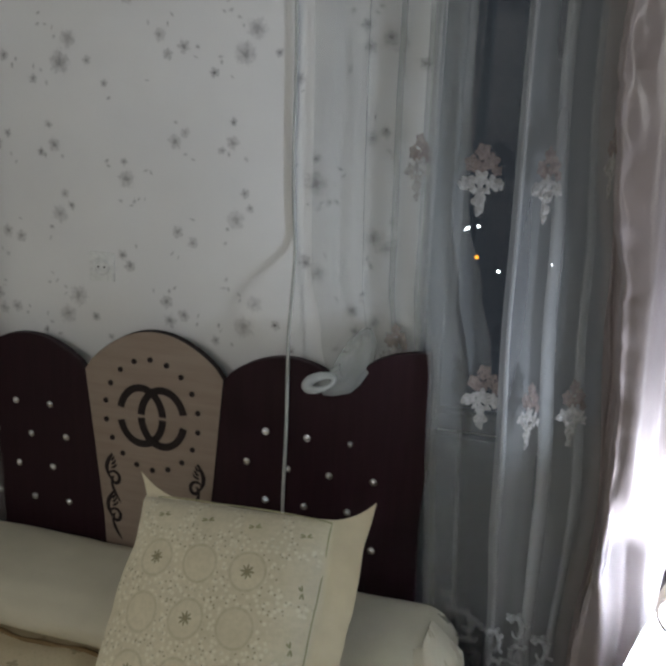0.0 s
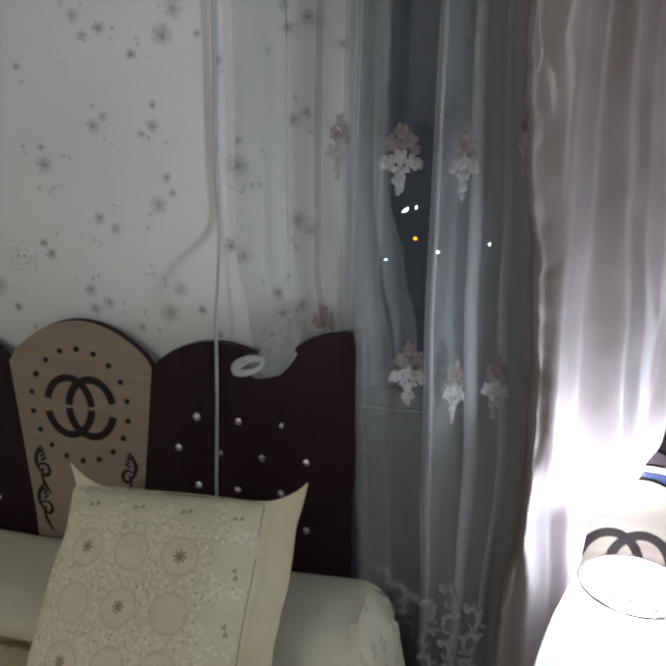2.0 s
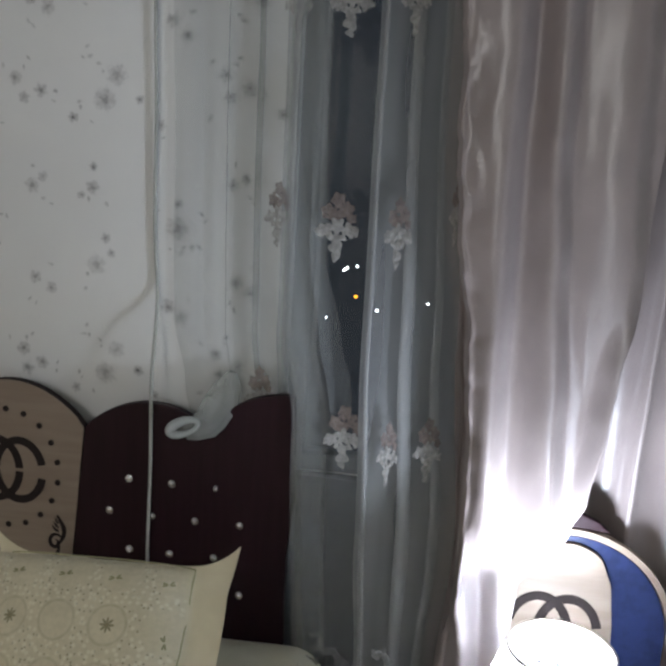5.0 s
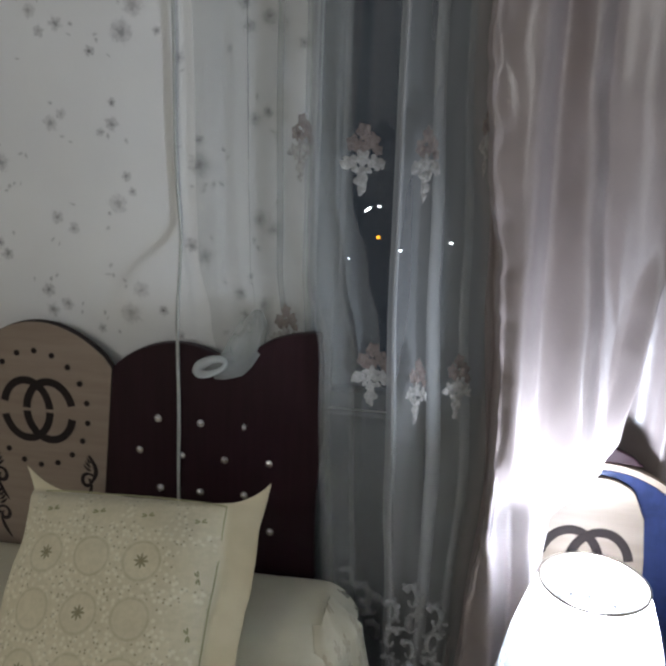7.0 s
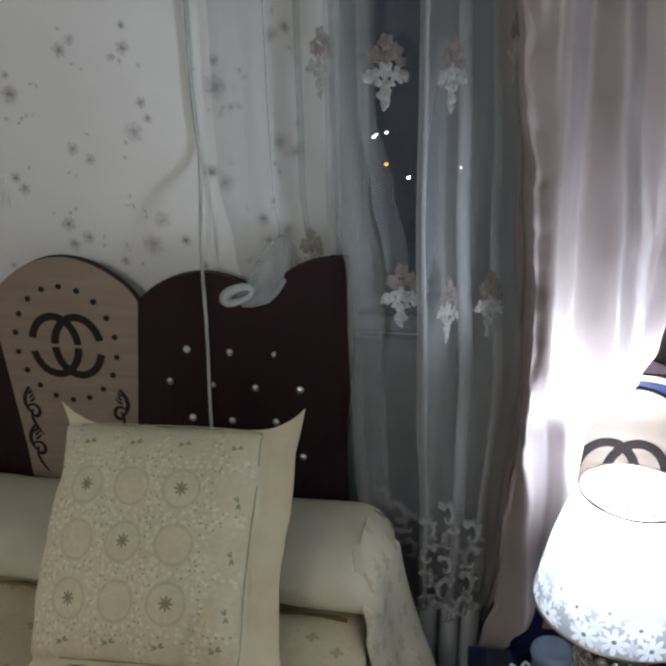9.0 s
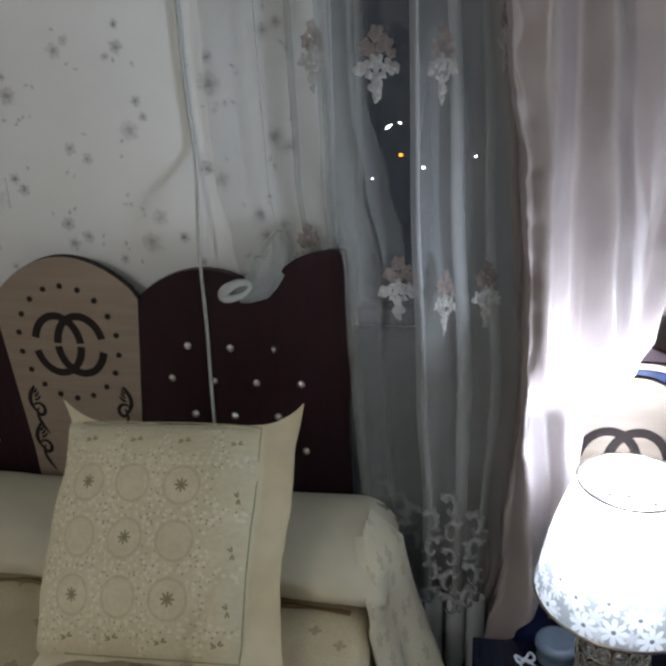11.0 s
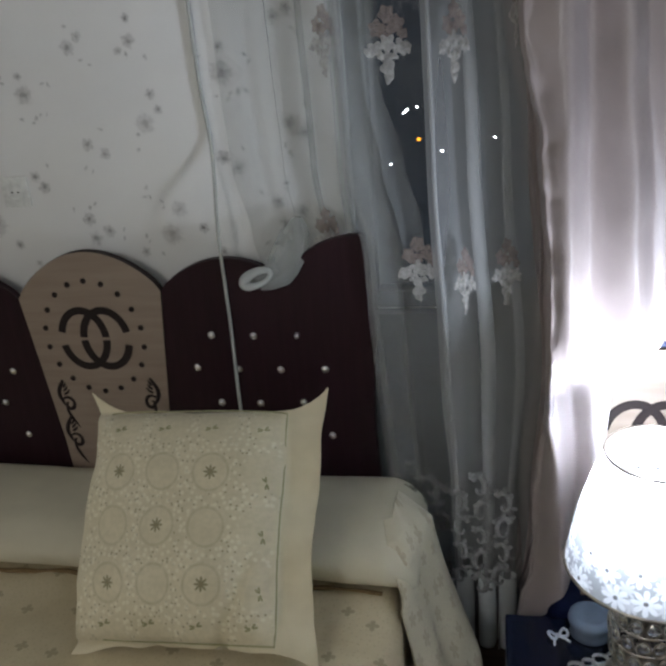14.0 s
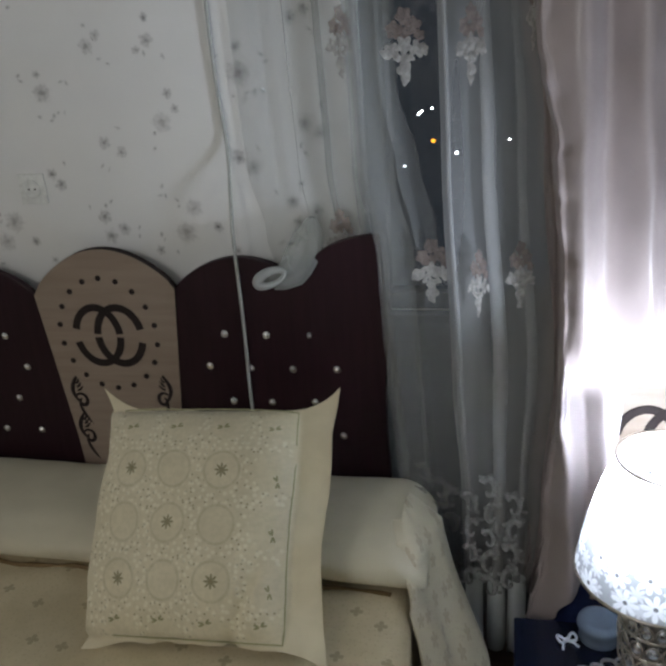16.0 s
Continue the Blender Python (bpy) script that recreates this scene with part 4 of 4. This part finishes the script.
def rosette(c, u, w, radius, lobes, phase, deep=0.28, n=40):
    """A flat stitched bloom: one lobed patch, slightly domed."""
    bm = bmesh.new()
    mid = bm.verts.new(c + Vector((0, -0.002, 0)))
    rim = []
    for i in range(n):
        a = 2 * math.pi * i / n
        r = radius * (1 - deep * (0.5 - 0.5 * math.cos(lobes * a + phase)))
        rim.append(bm.verts.new(c + r * (math.cos(a) * u + math.sin(a) * w)))
    for i in range(n):
        bm.faces.new((mid, rim[i], rim[(i + 1) % n]))
    return bm


def flower_spray(x, z, scale, wide, seed, y, parent):
    """An embroidered spray: rose-brown blooms above white hanging petals."""
    rng = random.Random(seed)
    u, w = Vector((wide, 0, 0)), Vector((0, 0, 1))
    at = lambda cx, cz, k: Vector((x, y - 0.0006 * k, z)) + scale * (cx * u + cz * w)
    for k, (cx, cz, r) in enumerate(((-0.024, 0.040, 0.021), (0.022, 0.046, 0.022), (0.000, 0.068, 0.021), (-0.006, 0.030, 0.019), (0.036, 0.026, 0.014))):
        part("stitched_bloom", rosette(at(cx, cz, k), u * scale, w * scale, r, 5, rng.uniform(0, 6)), "thread_rose", parent, "rose-brown stitched bloom", smooth=False)
    for k, (cx, cz, r, lobes) in enumerate(((-0.030, -0.004, 0.021, 4), (0.032, -0.002, 0.021, 4), (0.0, 0.006, 0.024, 5), (0.0, -0.026, 0.017, 4), (0.0, -0.047, 0.021, 3), (0.0, -0.068, 0.013, 3), (-0.017, -0.020, 0.010, 3), (0.017, -0.020, 0.010, 3), (-0.046, -0.008, 0.012, 3), (0.048, -0.006, 0.012, 3))):
        part("stitched_petal", rosette(at(cx, cz, k + 5), u * scale, w * scale, r, lobes, rng.uniform(0, 6), 0.4), "thread_white", parent, "white stitched petal", smooth=False)


for i, (x, z, s, wide, who) in enumerate(((0.937, 1.775, 1.0, 0.95, sheer_n), (1.087, 1.775, 1.0, 0.58, sheer_b), (0.772, 1.790, 1.0, 0.62, sheer_a), (1.215, 1.83, 0.9, 0.30, sheer_b),
                                          (0.986, 1.250, 1.0, 0.92, sheer_n), (1.102, 1.24, 1.0, 0.45, sheer_b), (1.198, 1.26, 1.0, 0.6, sheer_b), (0.742, 1.305, 1.0, 0.7, sheer_a),
                                          (0.940, 2.29, 1.0, 0.9, sheer_n), (1.09, 2.29, 1.0, 0.6, sheer_b), (0.80, 2.30, 1.0, 0.6, sheer_a), (-0.50, 1.22, 0.95, 0.7, sheer_c))):
    flower_spray(x, z, s, wide, i, {sheer_b: 2.172, sheer_n: 2.236, sheer_a: 2.336}.get(who, 2.235), who)


def lace_scroll(cx, cz, flip, size, y, rng):
    """One curled acanthus scroll of the lace border, with small leaves on its back."""
    pts = []
    for t in range(20):
        a = 5.4 * t / 19 + 0.6
        r = size * (1 - 0.74 * t / 19)
        pts.append((cx + flip * r * math.cos(a) * 0.7, y, cz + r * 1.25 * math.sin(a)))
    bm = tube(pts, size * 0.26, 6, lambda t: 1.25 - 0.8 * t)
    for v in bm.verts:
        v.co.y = y + (v.co.y - y) * 0.3
    for k in (1, 4, 7, 10):
        q = Vector(pts[k])
        out = math.atan2(q.z - cz, q.x - cx) + rng.uniform(-0.5, 0.5)
        petal_poly(bm, q, Vector((1, 0, 0)), Vector((0, 0, 1)), 0.002, out, size * 0.55, size * 0.22, Vector((0, -1, 0)), 0.002)
    return bm


rng = random.Random(8)
for i, cx in enumerate((0.945, 0.990, 1.030, 1.080, 1.134, 1.188)):
    for j in range(5):
        if (j == 4 and i % 2) or rng.random() < 0.1:
            continue
        inner = i < 3
        part("lace_scroll", lace_scroll(cx + rng.uniform(-0.006, 0.006), 0.36 + 0.080 * j + 0.03 * (i % 2), 1 if (i + j) % 2 else -1, rng.uniform(0.027, 0.035), 2.212 if inner else 2.152, rng), "lace_soft" if not inner else "lace_faint", sheer_n if inner else sheer_b)

SATIN_L = [(2.7, 1.165), (1.98, 1.203), (1.82, 1.219), (1.57, 1.258), (1.29, 1.283), (0.98, 1.289), (0.69, 1.262), (0.51, 1.262), (0.38, 1.236), (0.27, 1.208)]
SATIN_R = [(2.7, 1.66), (1.70, 1.610), (1.51, 1.579), (1.40, 1.568), (1.23, 1.553), (1.15, 1.528), (1.00, 1.425), (0.90, 1.420), (0.75, 1.418), (0.60, 1.398), (0.50, 1.356), (0.39, 1.302), (0.32, 1.258), (0.27, 1.216)]
PLEAT_A = [(2.7, 1.295), (1.98, 1.302), (1.57, 1.316), (1.29, 1.326), (1.10, 1.337), (0.78, 1.359), (0.50, 1.366)]
PLEAT_B = [(2.7, 1.375), (1.98, 1.403), (1.74, 1.424), (1.43, 1.452), (1.22, 1.465), (0.90, 1.490)]
LIP = [(1.20, 1.288), (0.98, 1.290), (0.78, 1.317), (0.50, 1.334), (0.27, 1.330)]


def satin_front():
    """The near curtain: sharp pleats that fall away on the lamp's side, its lower part drawn aside above the nightstand."""
    def depth(x, z):
        a, p, q = line(z, SATIN_L), line(z, PLEAT_A), line(z, PLEAT_B)
        r = q + 0.150
        upper = profile(x, [(a, 2.062), (a + 0.010, 2.036), (p, 2.010), (p + 0.045, 2.060), (q, 2.012), (q + 0.040, 2.054), (r, 2.024), (r + 0.05, 2.062)])
        lip = line(z, LIP)
        lower = profile(x, [(a, 2.085), (max(lip, a + 0.002), 2.022), (p, 2.068), (p + 0.045, 2.036), (p + 0.12, 2.050)])
        return lerp(upper, lower, ease((1.16 - z) / 0.18))

    def f(u, v):
        z = lerp(RAIL, 0.272, v)
        a, b = line(z, SATIN_L), line(z, SATIN_R)
        x = lerp(a, b, u)
        pucker = math.exp(-(u / 0.10) ** 2)
        edge = ease((u - 0.86) / 0.14) * math.exp(-((z - 1.40) / 0.22) ** 2)
        wave = 0.006 * noise.noise((x * 7, z * 1.1, 2)) + 0.0012 * noise.noise((x * 26, z * 9, 6))
        return (x + pucker * (0.007 * noise.noise((1, z * 11, 5)) + 0.004 * noise.noise((3, z * 33, 5))), depth(x, z) - 0.030 * edge + pucker * 0.008 * noise.noise((u * 14, z * 14, 5)) + wave, z)
    return grid(300, 300, f)


def satin_rear():
    """The second width, hanging behind the nightstand's panel."""
    def f(u, v):
        x = lerp(1.54, 2.28, u)
        z = lerp(RAIL, 0.05, v)
        ph = (x - 1.54) / 0.150 * 2 * math.pi
        return (x, 2.182 - 0.022 * (1 - 2 * abs(math.sin(ph / 2 + 0.2 * math.sin(z * 2))) ** 0.75) + 0.008 * noise.noise((x * 6, z * 4, 7)), z)
    return grid(200, 80, f)


for make, label in ((satin_front, "heavy rose-beige satin curtain in deep folds, lit by the lamp"), (satin_rear, "rose-beige satin curtain hanging behind the nightstand panel")):
    sat = tagged(link("satin_curtain", make(), "satin"), label, "curtain", "satin curtains")
    mod = sat.modifiers.new("thick", "SOLIDIFY")
    mod.thickness = 0.003
    if make is satin_front:
        def turned(u, v):
            z = lerp(RAIL, 0.28, v)
            a = line(z, SATIN_L) + 0.004
            return (lerp(a - 0.028, a + 0.030, u), lerp(2.290, 2.235, u) + 0.006 * math.sin(u * 16), z)
        part("return_fold", grid(40, 50, turned), "satin", sat, "folded-back satin edge")
        bm = lathe([(0, 0), (0.006, 0.002), (0.008, 0.012), (0.004, 0.02), (0, 0.021)], 14)
        part("tie_clip", bm, "silver", sat, "small silver curtain clip").matrix_basis = pose(1.575, 2.035, 1.505, 80)


# ---- nightstand ----
NS = (1.195, 1.86, 1.50, 2.020, 0.39)      # x0, x1, y0, y1, top
nightstand = thing("nightstand", "low black lacquered nightstand with a tall arched back panel", "nightstand")
part("body", boxed(NS[0] + 0.02, NS[1] - 0.02, NS[2] + 0.02, NS[3], 0.0, NS[4] - 0.025, bevel=0.006), "dark_wood", nightstand, smooth=False)
part("rear_frame", boxed(1.44, NS[1] - 0.03, NS[3], 2.11, 0.0, NS[4] - 0.002, bevel=0.003), "black_gloss", nightstand, smooth=False)
part("top", boxed(NS[0], NS[1], NS[2], NS[3], NS[4] - 0.025, NS[4], bevel=0.006), "black_gloss", nightstand, "glossy black top", smooth=False)
for z in (0.05, 0.21):
    dr = part("drawer", boxed(NS[0] + 0.04, NS[1] - 0.04, NS[2] + 0.002, NS[2] + 0.02, z, z + 0.14, bevel=0.004), "dark_wood", nightstand, smooth=False)
    bm = lathe([(0, 0), (0.006, 0), (0.006, 0.012), (0.013, 0.018), (0.010, 0.026), (0, 0.028)], 16)
    bmesh.ops.transform(bm, matrix=pose((NS[0] + NS[1]) / 2, NS[2] + 0.002, z + 0.07, 90), verts=bm.verts)
    part("knob", bm, "silver", dr, "silver knob")

PX, PF = 1.545, 2.115                      # middle and front of the back panel


def crown(rx, rz, n=40):
    return [(PX + rx * math.cos(a), 0.868 + rz * math.sin(a)) for a in [math.pi * i / n for i in range(n + 1)]]


panel = part("back_panel", slab([(PX + 0.245, 0.02)] + crown(0.245, 0.245) + [(PX - 0.245, 0.02)], PF, PF + 0.025), "navy", nightstand, "arched navy lacquered back panel", smooth=False)
tp = [(PX - 0.155, 0.392), (PX - 0.118, 0.90), (PX - 0.105, 1.00), (PX - 0.078, 1.062)] + arch(PX - 0.078, 1.062, PX + 0.078, 1.062, 0.034, 14)[1:] + [(PX + 0.105, 1.00), (PX + 0.118, 0.90), (PX + 0.155, 0.392)]
inlay = part("tan_inlay", slab(tp, PF - 0.010, PF, 0.002), "tan_wood", panel, "tan veneered inlay with cut-out rings", smooth=False)
monogram(panel, PX - 0.018, 0.868, PF - 0.010, 1.02)
rim = [(PX + 0.247 * math.cos(a), 0.868 + 0.247 * math.sin(a)) for a in [math.pi * i / 40 for i in range(41)]]
rim += [(PX + 0.262 * math.cos(a), 0.868 + 0.262 * math.sin(a)) for a in [math.pi * (40 - i) / 40 for i in range(41)]]
part("pale_rim", slab(rim, PF - 0.004, PF + 0.02, 0), "tan_wood", panel, "pale edge strip", smooth=False)
# Dark wedge-shaped slab above the pale rim.
part("dark_wedge", slab([(PX - 0.10, 1.150), (PX - 0.03, 1.172), (PX + 0.02, 1.168), (PX + 0.062, 1.150), (PX + 0.090, 1.127), (PX + 0.040, 1.131), (PX - 0.03, 1.133), (PX - 0.10, 1.125)], PF, PF + 0.018), "dark_wood", panel, "dark wedge-shaped slab", smooth=False)


# ---- bedside lamp ----
lamp = thing("table_lamp", "bedside lamp with a daisy-printed shade and crystal base, switched on", "table lamp", at=LAMP)
S0, S1, R0, R1 = 0.330, 0.602, 0.178, 0.108


def shade_bm():
    def f(u, v):
        a = 2 * math.pi * u
        r = lerp(R0, R1, v) + 0.008 * math.sin(math.pi * v)
        return (r * math.cos(a), r * math.sin(a), lerp(S0, S1, v))
    return grid(96, 16, f, closed=True, uv=lambda u, v: (u * 0.94, v * 0.25))


part("shade", shade_bm(), "shade", lamp, "tapered white shade printed with daisies")
for name, r, z in (("lower_rim", R0, S0), ("upper_rim", R1, S1)):
    part(name, tube([(r * math.cos(2 * math.pi * i / 64), r * math.sin(2 * math.pi * i / 64), z) for i in range(65)], 0.0035, 8), "gold", lamp, "thin gilt rim")
part("stem", lathe([(0.0, 0.0), (0.012, 0.0), (0.012, 0.38), (0.020, 0.385), (0.020, 0.40), (0.0, 0.40)], 16), "gold", lamp)
# Unseen flared disc, added to keep bulb light off the lower shade.
part("holder_baffle", lathe([(0.0, 0.400), (0.020, 0.400), (0.020, 0.500), (0.030, 0.512), (0.064, 0.519), (0.064, 0.523), (0.0, 0.520)], 28), "pvc", lamp, "white bulb holder with an added light-blocking disc")
part("foot", lathe([(0.0, 0.0), (0.080, 0.0), (0.082, 0.008), (0.074, 0.020), (0.064, 0.030), (0.062, 0.036), (0.0, 0.036)], 48), "gold", lamp, "turned pale gold foot")
BEADS = [(0.060, 0.062), (0.070, 0.112), (0.073, 0.162), (0.072, 0.212), (0.070, 0.262), (0.068, 0.306)]
bead = None
for k, (r, z) in enumerate(BEADS):
    part("bead_hoop", tube([((r) * math.cos(2 * math.pi * i / 48), (r) * math.sin(2 * math.pi * i / 48), z - 0.025) for i in range(49)], 0.0028, 6), "gold", lamp, "thin gilt hoop")
    n = 14
    for i in range(n):
        a = 2 * math.pi * (i + 0.5 * (k % 2)) / n
        m = pose(r * math.cos(a), r * math.sin(a), z, 0, 0, math.degrees(a))
        if bead is None:
            bm = bmesh.new()
            bmesh.ops.create_icosphere(bm, subdivisions=2, radius=0.0135)
            bmesh.ops.transform(bm, matrix=Matrix.Diagonal((0.55, 1, 1.25, 1)), verts=bm.verts)
            bead = part("crystal_bead", bm, "crystal", lamp, "faceted crystal bead", smooth=False)
            ringb = part("bead_ring", tube([(0.004, 0.0150 * math.cos(2 * math.pi * q / 20), 0.0195 * math.sin(2 * math.pi * q / 20)) for q in range(21)], 0.0021, 5), "gold", bead, "gilt ring")
            bead.matrix_basis = m
        else:
            b = bead.copy()
            scene.collection.objects.link(b)
            b.matrix_basis = m
            c = ringb.copy()
            scene.collection.objects.link(c)
            c.parent = b

# ---- small things on the nightstand ----
dish = thing("lidded_dish", "frosted blue-grey glass dish with a round lid", "dish", at=(1.400, 1.972, NS[4]))
part("bowl", lathe([(0.0, 0.002), (0.040, 0.0), (0.050, 0.004), (0.046, 0.012), (0.044, 0.028), (0.052, 0.034), (0.052, 0.037), (0.0, 0.037)], 40), "frost", dish)
part("lid", lathe([(0.053, 0.037), (0.055, 0.045), (0.052, 0.054), (0.040, 0.060), (0.034, 0.057), (0.0, 0.056)], 40), "frost", dish)


def ribbon_bow():
    bm = bmesh.new()
    for s in (-1, 1):
        pts = [(s * (0.003 + 0.020 * math.sin(t * math.pi)), 0.012 * math.sin(2 * math.pi * t), 0.004 + 0.010 * math.sin(t * math.pi)) for t in [i / 20 for i in range(21)]]
        merge(bm, tube(pts, 0.0035, 6))
        merge(bm, tube([(0, 0, 0.004), (s * 0.014, -0.012, 0.003), (s * 0.020, -0.026, 0.003)], 0.003, 6))
    bmesh.ops.create_uvsphere(bm, u_segments=10, v_segments=8, radius=0.006, matrix=Matrix.Translation((0, 0, 0.006)))
    return bm


bow = tagged(link("ribbon_bow", ribbon_bow(), "plastic"), "small white ribbon bow lying on the nightstand", "bow")
bow.matrix_world = pose(1.322, 1.948, NS[4], 0, 0, 20)


def doily():
    """A small cloth under the lamp with a thick lace edge."""
    cx, cy, r = 1.490, 1.725, 0.180

    def rad(a):
        c = max(abs(math.cos(a - 0.35)), abs(math.sin(a - 0.35)))
        return r / (0.45 + 0.55 * c)
    bm = bmesh.new()
    mid = bm.verts.new((cx, cy, NS[4] + 0.0025))
    ring = []
    for i in range(96):
        a = 2 * math.pi * i / 96
        q = rad(a) * 0.93
        ring.append(bm.verts.new((cx + q * math.cos(a), cy + q * math.sin(a), NS[4] + 0.0025)))
    for i in range(96):
        bm.faces.new((mid, ring[i], ring[(i + 1) % 96]))
    edge = bmesh.new()
    for i in range(34):
        a = 2 * math.pi * i / 34
        q = rad(a) * 0.95
        c = Vector((cx + q * math.cos(a), cy + q * math.sin(a), NS[4] + 0.005))
        lr = 0.013 + 0.004 * (i % 2)
        merge(edge, tube([c + Vector((lr * math.cos(t), lr * math.sin(t), 0.001 * math.sin(3 * t))) for t in [2 * math.pi * k / 14 for k in range(15)]], 0.0042, 6))
    return bm, edge


bm, edge = doily()
cloth_ob = tagged(link("doily", bm, "doily"), "pale doily with a white lace edge under the lamp", "doily")
part("lace_edge", edge, "lace", cloth_ob, "looped white lace edge")
